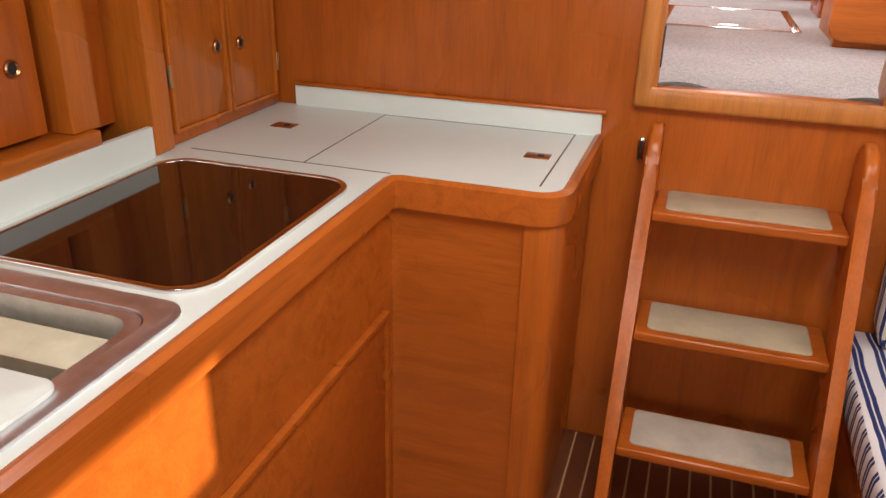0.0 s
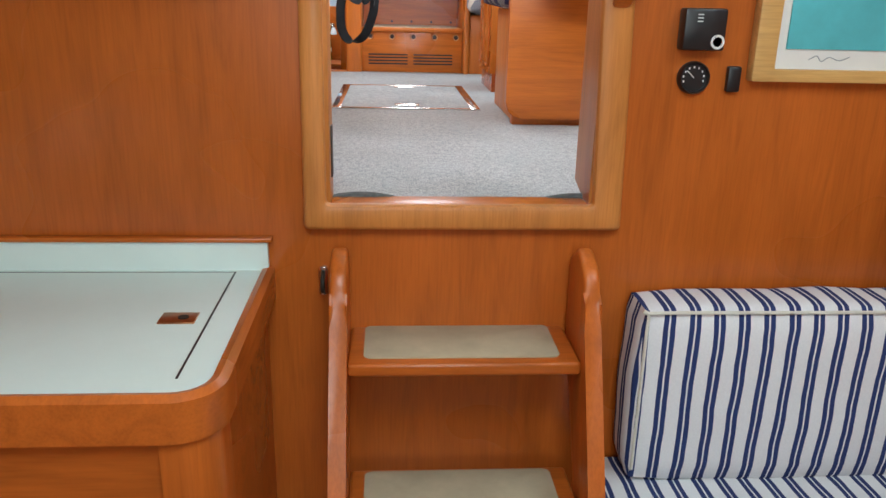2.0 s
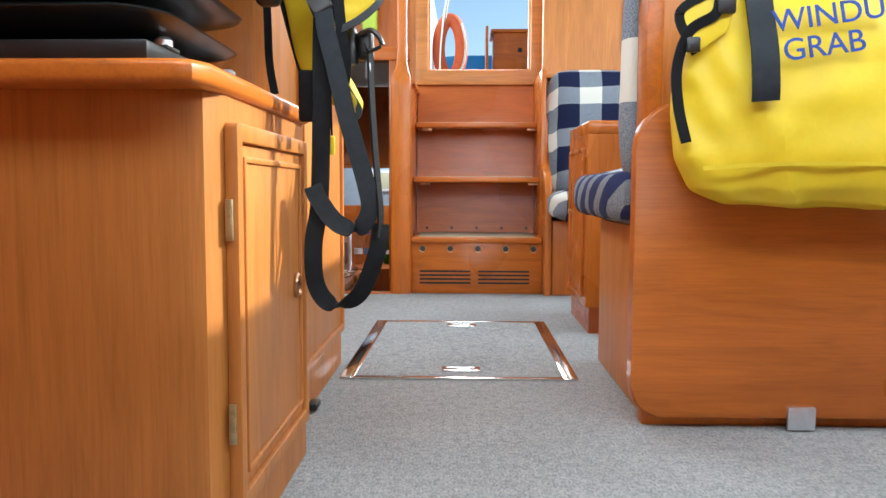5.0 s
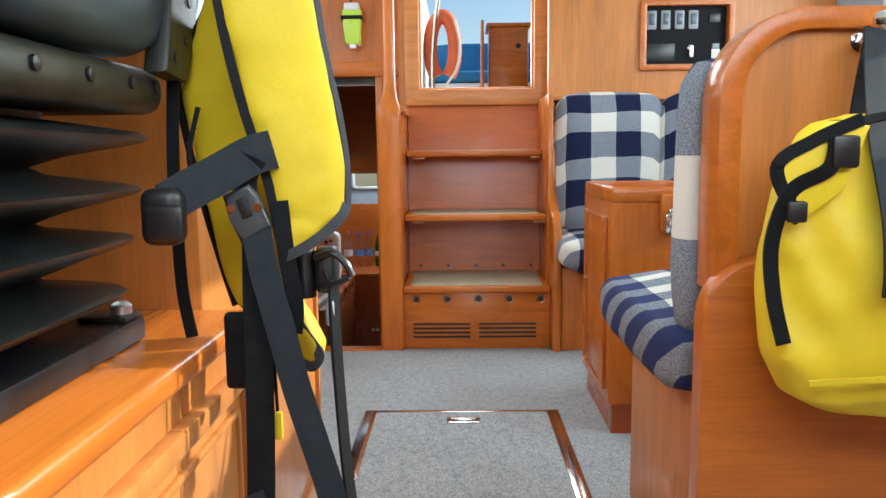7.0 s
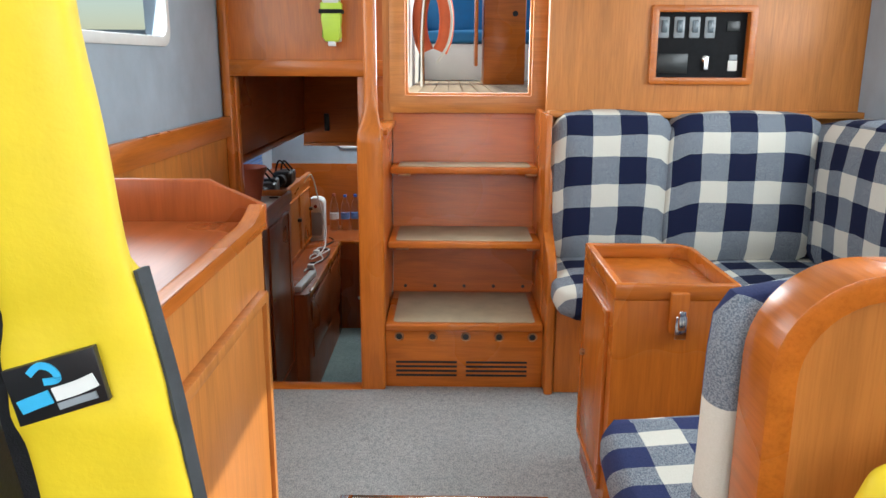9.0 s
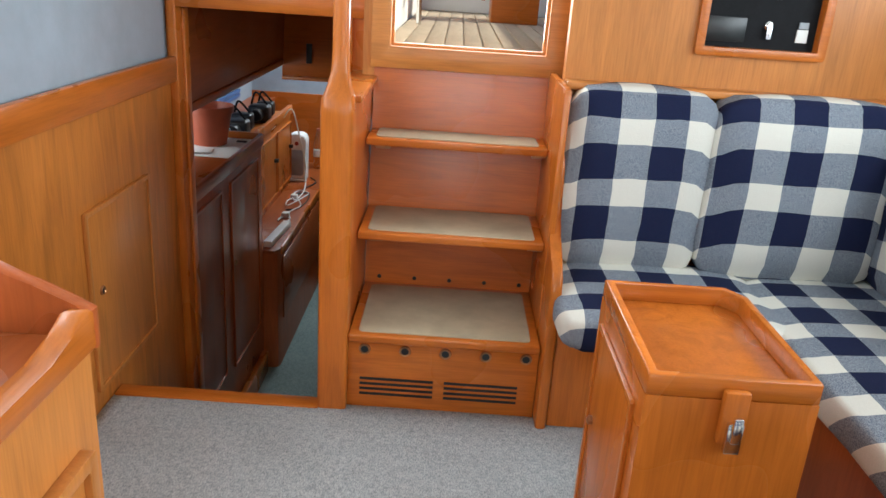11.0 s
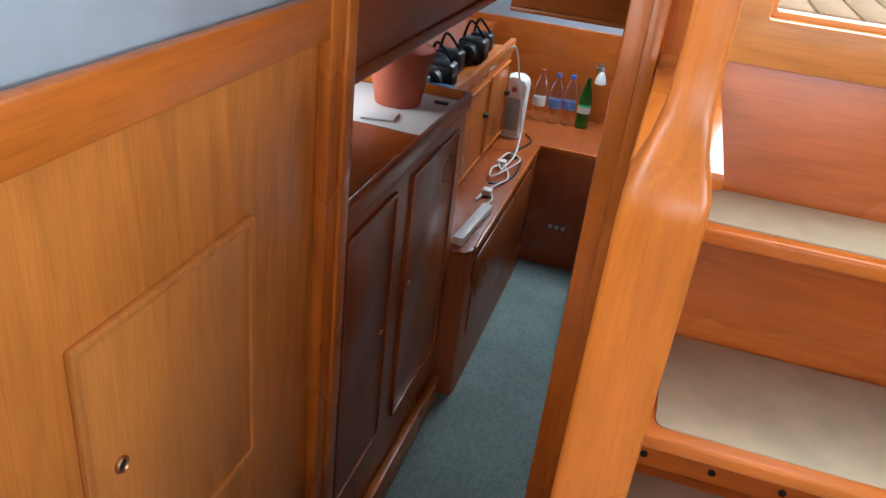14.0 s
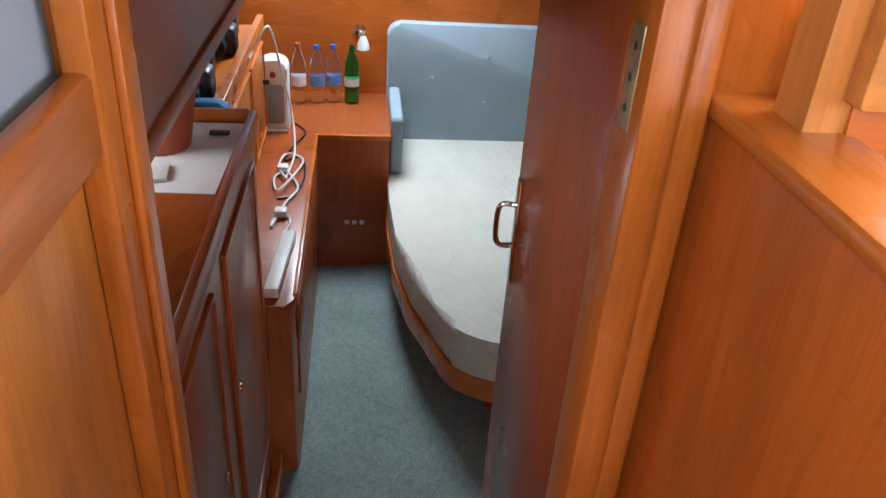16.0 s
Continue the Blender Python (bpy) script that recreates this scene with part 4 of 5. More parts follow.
strap("chest_strap", [(-0.104, 2.927, 1.818), (-0.122, 2.915, 1.812), (-0.150, 2.90, 1.795), (-0.172, 2.885, 1.782), (-0.186, 2.872, 1.772)], 0.036, (0, 0.1, 1), M_webg, lj)
box("adjuster", -0.205, -0.170, 2.855, 2.885, 1.736, 1.786, M_black, 0.010, lj, 3)
box("adjuster_cap", -0.199, -0.166, 2.848, 2.858, 1.741, 1.772, M_black, 0.005, lj, 3)
strap("side_tail", [(-0.212, 2.978, 1.90), (-0.217, 2.978, 1.80), (-0.216, 2.978, 1.726), (-0.214, 2.978, 1.673), (-0.206, 2.976, 1.628)], 0.012, (1, 0, 0), M_web, lj)
strap("inner_cord", [(-0.187, 2.972, 1.86), (-0.192, 2.97, 1.84), (-0.197, 2.968, 1.815), (-0.196, 2.968, 1.80)], 0.004, (1, 0, 0), M_web, lj, 0.004)
strap("buckle_strap", [(-0.120, 2.914, 1.812), (-0.130, 2.918, 1.795), (-0.132, 2.92, 1.78)], 0.026, (1, 0, 0.3), M_web, lj)
prism("buckle", [(-0.150, 1.776), (-0.125, 1.787), (-0.117, 1.777), (-0.106, 1.748), (-0.134, 1.731), (-0.143, 1.752)], "y", 2.912, 2.926, M_buckle, 0.004, lj, 3)
prism("buckle_slot", [(-0.137, 1.772), (-0.127, 1.776), (-0.121, 1.758), (-0.131, 1.754)], "y", 2.910, 2.9125, M_black, 0.001, lj)
for x, z in ((-0.1415, 1.764), (-0.1165, 1.765)):
    lathe("buckle_hole", [(0.004, 0.0), (0.004, -0.0015)], (x, 2.912, z), M_chrome, lj, "y", 10)
strap("leg_strap", [(-0.120, 2.917, 1.745), (-0.114, 2.915, 1.706), (-0.100, 2.914, 1.65), (-0.087, 2.914, 1.593), (-0.072, 2.915, 1.54), (-0.058, 2.916, 1.489), (-0.053, 2.917, 1.452), (-0.070, 2.917, 1.424), (-0.102, 2.915, 1.433), (-0.127, 2.912, 1.466), (-0.136, 2.910, 1.487)], 0.027, (1, 0.25, 0), M_webg, lj)
strap("hanging_strap", [(-0.122, 2.926, 1.745), (-0.124, 2.925, 1.68), (-0.125, 2.925, 1.593), (-0.129, 2.925, 1.464), (-0.138, 2.922, 1.399), (-0.134, 2.92, 1.339), (-0.108, 2.92, 1.309), (-0.070, 2.92, 1.325), (-0.044, 2.922, 1.385), (-0.038, 2.926, 1.431)], 0.027, (1, 0.45, 0), M_web, lj)
strap("hanging_strap", [(-0.040, 2.924, 1.41), (-0.038, 2.926, 1.45), (-0.046, 2.935, 1.528), (-0.053, 2.945, 1.624), (-0.056, 2.955, 1.69)], 0.024, (0.2, 1, 0), M_web, lj)
strap("crossing_web", [(-0.10, 2.928, 1.77), (-0.096, 2.930, 1.72), (-0.090, 2.935, 1.67), (-0.093, 2.94, 1.64)], 0.016, (1, 0.2, 0), M_web, lj)
box("flap_pad", -0.163, -0.120, 2.940, 2.953, 1.583, 1.660, M_web, 0.005, lj, 3)
lathe("gas_cylinder", [(0.0, 0.0), (0.011, 0.003), (0.012, 0.045), (0.007, 0.058), (0.0, 0.060)], (-0.086, 2.968, 1.668), M_black, lj, "z", 14)
box("inflator", -0.074, -0.052, 2.952, 2.978, 1.676, 1.722, M_black, 0.006, lj, 3)
tube("inflator_lever", [(-0.072, 2.95, 1.712), (-0.055, 2.944, 1.718), (-0.042, 2.942, 1.709), (-0.036, 2.942, 1.696)], 0.004, M_black, lj)
tube("inflator_lever", [(-0.068, 2.95, 1.682), (-0.052, 2.944, 1.688), (-0.038, 2.942, 1.694)], 0.003, M_black, lj)
lathe("pull_toggle", [(0.0, 0.0), (0.004, 0.002), (0.004, 0.024), (0.002, 0.028), (0.0, 0.028)], (-0.058, 2.945, 1.645), M_grey, lj, "z", 10)
tube("pull_cord", [(-0.058, 2.945, 1.672), (-0.060, 2.947, 1.69), (-0.064, 2.95, 1.70)], 0.0015, M_web, lj)
box("toggle_yellow", -0.117, -0.107, 2.934, 2.942, 1.533, 1.562, M_yellow, 0.003, lj)
strap("toggle_cord", [(-0.112, 2.938, 1.56), (-0.113, 2.938, 1.60), (-0.114, 2.938, 1.64)], 0.003, (1, 0, 0), M_web, lj, 0.002)
prism("badge", [(-0.162, 2.067), (-0.109, 2.083), (-0.103, 2.051), (-0.155, 2.034)], "y", 2.9255, 2.931, M_black, 0.001, lj)
M_wave = plain("badge_blue", (0.05, 0.42, 0.70), 0.6)
strap("badge_wave", [(-0.146, 2.925, 2.066), (-0.140, 2.925, 2.0715), (-0.133, 2.925, 2.070), (-0.130, 2.925, 2.064), (-0.138, 2.925, 2.062)], 0.004, (0, 0, 1), M_wave, lj, 0.001)
strap("badge_bar", [(-0.153, 2.925, 2.046), (-0.145, 2.925, 2.0495), (-0.135, 2.925, 2.0535)], 0.008, (0, 0, 1), M_wave, lj, 0.001)
strap("badge_bar", [(-0.133, 2.925, 2.0545), (-0.12, 2.925, 2.059), (-0.109, 2.925, 2.064)], 0.008, (0, 0, 1), M_paper, lj, 0.001)
strap("badge_bar", [(-0.131, 2.925, 2.0475), (-0.12, 2.925, 2.0515), (-0.109, 2.925, 2.055)], 0.004, (0, 0, 1), M_grey, lj, 0.001)

# ---- wheelhouse: dinette seat end with the yellow bag ----
din = thing("dinette_seat", (0.9, 3.6, 1.0), "teak dinette bench with checked blue cushions", "bench")
XE, XB0 = 0.452, 0.424
prism("end_panel", rounded(XE + 0.004, 1.60, 1.0, 2.0, 0.12, 10, (0, 0, 0, 1)), "y", 3.362, 3.40, W_pale, 0.006, din, 3)
ring_prism("cap_rail", rounded(XE - 0.006, 1.61, 1.60, 2.012, 0.125, 10, (0, 0, 0, 1)), rounded(XE + 0.026, 1.605, 1.602, 1.982, 0.098, 10, (0, 0, 0, 1)), "y", 3.342, 3.425, W_y, 0.011, din)
lower = []
for k in range(6):
    t = radians(270 - 18 * k)
    lower.append((XB0 + 0.06 + 0.06 * math.cos(t), 1.085 + 0.06 * math.sin(t)))
lower.append((XB0, 1.56))
for k in range(1, 8):
    t = radians(180 - 12.8 * k)
    lower.append((XB0 + 0.088 + 0.09 * math.cos(t), 1.565 + 0.09 * math.sin(t)))
lower += [(1.58, 1.655), (1.58, 1.025)]
prism("front_board", lower, "y", 3.318, 3.360, W_x, 0.007, din, 3)
box("foot", XB0 + 0.03, 1.58, 3.352, 3.40, 1.0, 1.04, W_z, 0.003, din)
box("strap_plate", 0.735, 0.79, 3.308, 3.319, 1.004, 1.05, M_steel, 0.002, din)
box("seat_box", 0.468, 1.60, 3.40, 3.955, 1.0, 1.40, W_pale, 0.004, din)
pillow("seat_cushion", 0.408, 1.60, 3.41, 4.03, 1.40, 1.535, G_worn, din, 0.02, 0.055, 1)
pillow("back_cushion", 0.436, 1.60, 3.428, 3.535, 1.48, 1.965, G_wornb, din, 0.012, 0.05, 2)

hook = thing("coat_hook", (0.651, 3.345, 1.96), "chrome hook on the bench end", "hook")
lathe("rose", [(0.016, 0.0), (0.016, -0.004), (0.007, -0.006)], (0.651, 3.362, 1.965), M_chrome, hook, "y")
tube("arm", [(0.651, 3.36, 1.965), (0.651, 3.325, 1.958), (0.651, 3.31, 1.965), (0.651, 3.307, 1.985)], 0.006, M_chrome, hook)
lathe("knob", [(0.0, -0.012), (0.009, -0.007), (0.012, 0.0), (0.009, 0.007), (0.0, 0.012)], (0.651, 3.307, 1.988), M_chrome, hook)

bag = thing("dry_bag", (0.66, 3.15, 1.5), "bright yellow grab bag with black straps, hung from a hook", "bag")
bm = bmesh.new()
rows = []
prof = [(1.503, 0.06, 0.02, 0.66), (1.51, 0.16, 0.045, 0.66), (1.535, 0.215, 0.062, 0.655), (1.59, 0.235, 0.072, 0.65), (1.66, 0.238, 0.07, 0.645), (1.74, 0.225, 0.06, 0.64), (1.80, 0.205, 0.045, 0.635), (1.835, 0.185, 0.028, 0.63), (1.852, 0.165, 0.014, 0.63)]
n = 64
fine = []
for p, q in zip(prof, prof[1:]):
    fine += [tuple(u + (v - u) * k / 4 for u, v in zip(p, q)) for k in range(4)]
prof = fine + [prof[-1]]
for z, a, b, cx in prof:
    row = []
    for k in range(n):
        t = 2 * math.pi * k / n
        q = Vector((cx + a * abs(math.cos(t)) ** 0.6 * math.copysign(1, math.cos(t)), 3.153 + b * abs(math.sin(t)) ** 0.8 * math.copysign(1, math.sin(t)), z))
        fold = 0.024 * noise.noise((q.x * 19 + q.z * 11, 0.3, q.z * 3.5)) + 0.007 * noise.noise(q * 26) + 0.005 * math.sin(q.x * 95 + q.z * 60 + 3 * noise.noise(q * 8)) * max(0.0, min(1.0, (q.z - 1.56) * 8))
        q += Vector((0, fold * (1 if q.y < 3.15 else 0.2), fold * 0.6))
        row.append(bm.verts.new(q))
    rows.append(row)
for p, q in zip(rows, rows[1:]):
    for k in range(n):
        bm.faces.new((p[k], p[(k + 1) % n], q[(k + 1) % n], q[k]))
bm.faces.new(rows[0][::-1])
bm.faces.new(rows[-1])
bagm = mesh_object("sack", bm, M_yellow2, bag, True)
sub = bagm.modifiers.new("soften", 'SUBSURF')
sub.levels = sub.render_levels = 1
strap("top_binding", [(0.43, 3.12, 1.79), (0.46, 3.115, 1.835), (0.54, 3.12, 1.858), (0.66, 3.13, 1.862), (0.80, 3.13, 1.855)], 0.009, (0, 0.3, 1), M_web, bag, 0.006)
prism("side_flap", [(0.402, 1.80), (0.47, 1.848), (0.50, 1.845), (0.475, 1.775), (0.43, 1.742)], "y", 3.095, 3.105, M_yellow2, 0.003, bag)
strap("flap_edge", [(0.43, 3.097, 1.742), (0.402, 3.095, 1.80), (0.44, 3.094, 1.83), (0.49, 3.094, 1.852)], 0.014, (0.4, 0, 1), M_web, bag, 0.005)
strap("side_strap", [(0.462, 3.090, 1.83), (0.455, 3.088, 1.80), (0.418, 3.094, 1.775), (0.402, 3.10, 1.72), (0.406, 3.10, 1.66), (0.418, 3.095, 1.605)], 0.016, (1, 0, 0), M_web, bag, 0.004)
box("buckle", 0.412, 0.432, 3.08, 3.092, 1.742, 1.765, M_black, 0.003, bag)
box("buckle", 0.456, 0.485, 3.082, 3.094, 1.80, 1.835, M_black, 0.004, bag)
strap("seam", [(0.44, 3.078, 1.565), (0.56, 3.073, 1.572), (0.70, 3.073, 1.572), (0.86, 3.078, 1.565)], 0.006, (0, 0, 1), M_yellow, bag, 0.003)
ink = plain("blue_ink", (0.015, 0.06, 0.35), 0.6)
for word, x, z, s in (("WINDU", 0.543, 1.772, 0.048), ("GRAB", 0.556, 1.727, 0.048)):
    cu = bpy.data.curves.new("lettering", 'FONT')
    cu.body, cu.size, cu.extrude = word, s, 0.001
    cu.materials.append(ink)
    tmp = new("lettering", cu)
    dg = bpy.context.evaluated_depsgraph_get()
    me = bpy.data.meshes.new_from_object(tmp.evaluated_get(dg))
    bpy.data.objects.remove(tmp)
    me.transform(pose(x, 3.0865 - (0.010 if z < 1.75 else 0.0), z, 84, -8, 0))
    join(new("lettering", me), bag)

for ob in bag.children:
    ob.data.transform(Matrix.Translation((0.488, 3.312, 1.45)) @ Matrix.Diagonal((1.15, 1.08, 1.14, 1)) @ Matrix.Translation((-0.425, -3.225, -1.503)))
strap("hanging_strap", [(0.648, 3.30, 1.972), (0.632, 3.262, 1.91), (0.606, 3.19, 1.82), (0.600, 3.140, 1.73), (0.600, 3.128, 1.67), (0.602, 3.132, 1.635)], 0.047, (1, 0, 0), M_webg, bag, 0.004)
strap("rear_strap", [(0.652, 3.31, 1.972), (0.632, 3.29, 1.90), (0.615, 3.27, 1.84)], 0.045, (1, 0.2, 0), M_web, bag, 0.004)

# ---- wheelhouse: tray box ----
tb = thing("pedestal_box", (0.645, 4.57, 1.0), "teak pedestal cabinet with a sunken tray top", "cabinet")
poly = [(0.492, 4.35), (0.80, 4.35), (0.80, 4.74), (0.765, 4.79), (0.492, 4.79)]
inner = [(0.512, 4.366), (0.784, 4.366), (0.784, 4.734), (0.756, 4.774), (0.512, 4.774)]
# set-back foot in a darker tone than the case
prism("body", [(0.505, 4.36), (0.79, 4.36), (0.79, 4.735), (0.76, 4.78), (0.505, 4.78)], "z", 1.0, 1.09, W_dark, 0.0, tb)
prism("case", poly, "z", 1.09, 1.665, W_z, 0.0, tb)
ring_prism("tray_rim", poly, inner, "z", 1.665, 1.708, W_x, 0.004, tb)
panel_door("door", "x", 0.492, 4.41, 4.73, 1.13, 1.61, W_z, tb, 0.010, 0.012, -1)
lathe("knob", [(0.010, 0.0), (0.010, -0.008), (0.006, -0.012), (0.0, -0.013)], (0.486, 4.69, 1.40), M_brass, tb, "x", 12)
box("latch_block", 0.625, 0.672, 4.33, 4.35, 1.585, 1.69, W_z, 0.006, tb)
box("latch", 0.635, 0.664, 4.318, 4.33, 1.575, 1.635, M_chrome, 0.003, tb)
box("latch_claw", 0.641, 0.658, 4.310, 4.320, 1.60, 1.65, M_chrome, 0.003, tb)

# ---- wheelhouse: L sofa ----
sofa = thing("corner_sofa", (1.2, 4.9, 1.0), "L-shaped sofa with navy checked cushions on a teak base", "sofa")
box("base", 0.485, 1.70, 5.29, 5.66, 1.0, 1.34, W_z, 0.004, sofa)
# starboard leg of the base, darker in tone than the aft one
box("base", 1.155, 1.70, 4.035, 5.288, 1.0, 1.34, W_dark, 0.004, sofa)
side = [(5.27, 1.0), (5.27, 1.46), (5.282, 1.51), (5.33, 1.55), (5.43, 1.585), (5.475, 1.63), (5.49, 1.70), (5.495, 1.78), (5.53, 1.86), (5.585, 1.93), (5.60, 1.99), (5.62, 2.03), (5.66, 2.035), (5.66, 1.0)]
prism("end_panel", side, "x", 0.447, 0.482, W_z, 0.009, sofa, 3)
box("ledge", 0.47, 1.70, 5.60, 5.662, 2.02, 2.045, W_pale_x, 0.005, sofa)
pillow("seat_cushion", 0.475, 1.12, 5.10, 5.60, 1.345, 1.475, G_xy, sofa, 0.016, 0.05, 7)
pillow("seat_cushion", 1.08, 1.69, 4.05, 5.64, 1.345, 1.475, G_xy, sofa, 0.016, 0.05, 8)
pillow("back_cushion", 0.49, 0.93, 5.49, 5.655, 1.475, 2.03, G_xz, sofa, 0.022, 0.045, 9)
pillow("back_cushion", 0.935, 1.50, 5.47, 5.65, 1.475, 2.03, G_xz, sofa, 0.022, 0.045, 10)
pillow("back_cushion", 1.47, 1.69, 4.0, 5.55, 1.475, 2.02, G_yz, sofa, 0.03, 0.05, 11)

# ---- wheelhouse: switch panel ----
pan = thing("switch_panel", (1.06, 5.66, 2.3), "black electrical switch panel in a teak frame", "panel")
ring_prism("frame", rounded(0.862, 1.268, 2.148, 2.447, 0.012, 3), rounded(0.889, 1.241, 2.174, 2.421, 0.004, 3), "y", 5.648, 5.70, W_x, 0.004, pan)
box("plate", 0.884, 1.246, 5.69, 5.70, 2.169, 2.426, M_web, 0, pan)
for k in range(4):
    x = 0.918 + k * 0.06
    box("switch", x - 0.021, x + 0.021, 5.682, 5.69, 2.325, 2.405, M_grey, 0.004, pan)
    box("rocker", x - 0.011, x + 0.011, 5.674, 5.682, 2.345, 2.392, plain("smoked_rocker", (0.10, 0.13, 0.15), 0.25), 0.003, pan)
box("breaker", 1.165, 1.215, 5.684, 5.69, 2.35, 2.39, M_vinyl, 0.002, pan)
box("blank", 0.90, 1.02, 5.684, 5.69, 2.19, 2.265, M_vinyl, 0.002, pan)
box("meter_label", 1.18, 1.215, 5.683, 5.69, 2.20, 2.24, M_paper, 0.001, pan)
box("meter", 1.183, 1.212, 5.680, 5.69, 2.242, 2.262, M_grey, 0.001, pan)
lathe("key_barrel", [(0.014, 0.0), (0.014, -0.005), (0.008, -0.008)], (1.09, 5.69, 2.245), M_chrome, pan, "y", 16)
box("key", 1.082, 1.098, 5.672, 5.676, 2.205, 2.245, M_steel, 0.001, pan)
note = thing("paper_notice", (1.06, 5.66, 2.52), "white printed notice on the bulkhead", "notice")
prism("sheet", rounded(0.87, 1.27, 2.485, 2.70, 0.012, 3), "y", 5.661, 5.664, M_paper, 0, note)
box("text_line", 1.03, 1.11, 5.6595, 5.661, 2.503, 2.507, M_grey, 0, note)

# ---- companionway steps ----
XS0, XS1 = -0.158, 0.445
st = thing("companionway_steps", (0.14, 5.6, 1.0), "teak companionway steps with matted treads", "stairs")
box("riser", XS0, XS1, 5.335, 5.352, 1.0, 1.235, W_x, 0.002, st)
# redder, darker wood than the treads paints in the shade beneath them
prism("back_panel", [(5.755, 1.0), (5.765, 1.24), (5.868, 2.02), (5.885, 2.02), (5.80, 1.0)], "x", XS0, XS1, W_red_x, 0.0, st)
for z, y, back in ((1.26, 5.32, 5.765), (1.54, 5.495, 5.80), (1.812, 5.66, 5.838)):
    box("tread", XS0 + 0.001, XS1 - 0.001, y, back, z - 0.026, z, W_x, 0.006, st, 3)
    prism("mat", rounded(XS0 + 0.03, XS1 - 0.03, y + 0.026, back - 0.008 if z > 1.3 else back - 0.03, 0.015), "z", z, z + 0.003, M_mat, 0.001, st)
for z, y in ((1.54, 5.53), (1.812, 5.69)):
    for x in (XS0 + 0.03, XS1 - 0.05):
        box("cleat", x, x + 0.05, y, y + 0.02, z - 0.040, z - 0.026, M_brass, 0.002, st)
for k in range(5):
    x = -0.105 + k * 0.1275
    lathe("vent_ring", [(0.012, 0.0), (0.012, -0.004), (0.017, -0.005), (0.019, 0.0)], (x, 5.335, 1.207), M_brass, st, "y", 20)
    lathe("vent_hole", [(0.0125, -0.0003), (0.0125, -0.0022)], (x, 5.335, 1.207), M_black, st, "y", 16)
    lathe("vent_hole", [(0.0075, -0.0003), (0.0075, -0.003)], (x, 5.770, 1.282), M_black, st, "y", 12)
for x0 in (-0.118, 0.152):
    for k in range(4):
        box("grille_slot", x0, x0 + 0.235, 5.3325, 5.3355, 1.045 + k * 0.018, 1.053 + k * 0.018, M_black, 0, st)
box("flank", XS1 - 0.001, XS1 + 0.02, 5.44, 5.87, 1.0, 2.04, W_z, 0.003, st)
# partition with its post
part = thing("wall_partition", (-0.2, 5.6, 1.0), "teak partition with a capping and shaped newel post", "partition", "", "structure")
box("panel", -0.238, -0.162, 5.40, BC, CABZ, 1.965, W_red_z, 0, part)
prism("cap", [(-0.25, 5.40), (-0.146, 5.40), (-0.146, BC - 0.001), (-0.25, BC - 0.001)], "z", 1.965, 1.988, W_y, 0.006, part)
bm = bmesh.new()
rows = []
for z, x0, x1, y0, y1 in ((CABZ, -0.25, -0.158, 5.305, 5.40), (1.945, -0.25, -0.158, 5.305, 5.40), (1.985, -0.248, -0.16, 5.307, 5.40), (2.02, -0.236, -0.172, 5.33, 5.398), (2.06, -0.228, -0.178, 5.345, 5.396), (2.12, -0.225, -0.18, 5.35, 5.395), (2.78, -0.225, -0.18, 5.35, 5.395)):
    rows.append([bm.verts.new((a, b, z)) for a, b in rounded(x0, x1, y0, y1, 0.012, 3)])
for p, q in zip(rows, rows[1:]):
    n = len(p)
    for k in range(n):
        bm.faces.new((p[k], p[(k + 1) % n], q[(k + 1) % n], q[k]))
bm.faces.new(rows[-1])
bm.faces.new(rows[0][::-1])
mesh_object("post", bm, W_z, part, True)

# window frame of the companionway and the cockpit beyond
wf = thing("window_companionway", (0.16, 5.87, 2.0), "teak window frame of the companionway", "window", "", "structure")
ring_prism("frame", rounded(-0.170, 0.492, 2.02, 2.76, 0.003, 1), rounded(-0.104, 0.424, 2.092, 2.70, 0.003, 1), "y", 5.84, 5.87, W_pale_x, 0.006, wf)
ring_prism("glazing_bead", rounded(-0.108, 0.428, 2.088, 2.704, 0.003, 1), rounded(-0.094, 0.414, 2.102, 2.69, 0.003, 1), "y", 5.868, 5.90, W_pale_x, 0.002, wf)

deck = tagged(box("floor_cockpit", -0.155, 1.5, 5.96, 9.6, 2.04, 2.075, M_deck), "slatted pale teak cockpit sole", "", "", "structure")
for k in range(21):
    box("slat", -0.15 + k * 0.075, -0.082 + k * 0.075, 5.97, 9.5, 2.075, 2.081, M_deck, 0.002, deck)
coam = tagged(box("wall_cockpit", -0.155, 1.5, 9.5, 9.6, 2.04, 2.58, M_white, 0.01), "white moulded cockpit end", "", "", "structure")
tagged(box("wall_cockpit_port", -0.21, -0.158, 6.04, 9.6, 2.0, 2.95, M_white, 0.01), "white moulded cockpit side", "", "", "structure")
tagged(box("wall_cockpit_starboard", 1.5, 1.56, 5.96, 9.6, 2.04, 2.7, M_white, 0.01), "white moulded cockpit side", "", "", "structure")
ped = thing("steering_pedestal", (0.42, 7.9, 2.1), "orange teak cockpit box with a dark socket", "pedestal")
box("body", 0.30, 0.57, 7.75, 8.1, 2.081, 2.66, W_x, 0.008, ped)
box("lid", 0.28, 0.59, 7.73, 8.12, 2.66, 2.685, W_x, 0.006, ped)
lathe("socket", [(0.018, 0.0), (0.018, -0.003), (0.0, -0.003)], (0.50, 7.75, 2.53), M_black, ped, "y")
prism("leaf", [(7.7, 2.2), (7.95, 2.2), (7.95, 2.7), (7.7, 2.7)], "x", 0.24, 0.26, W_y, 0.003, ped)
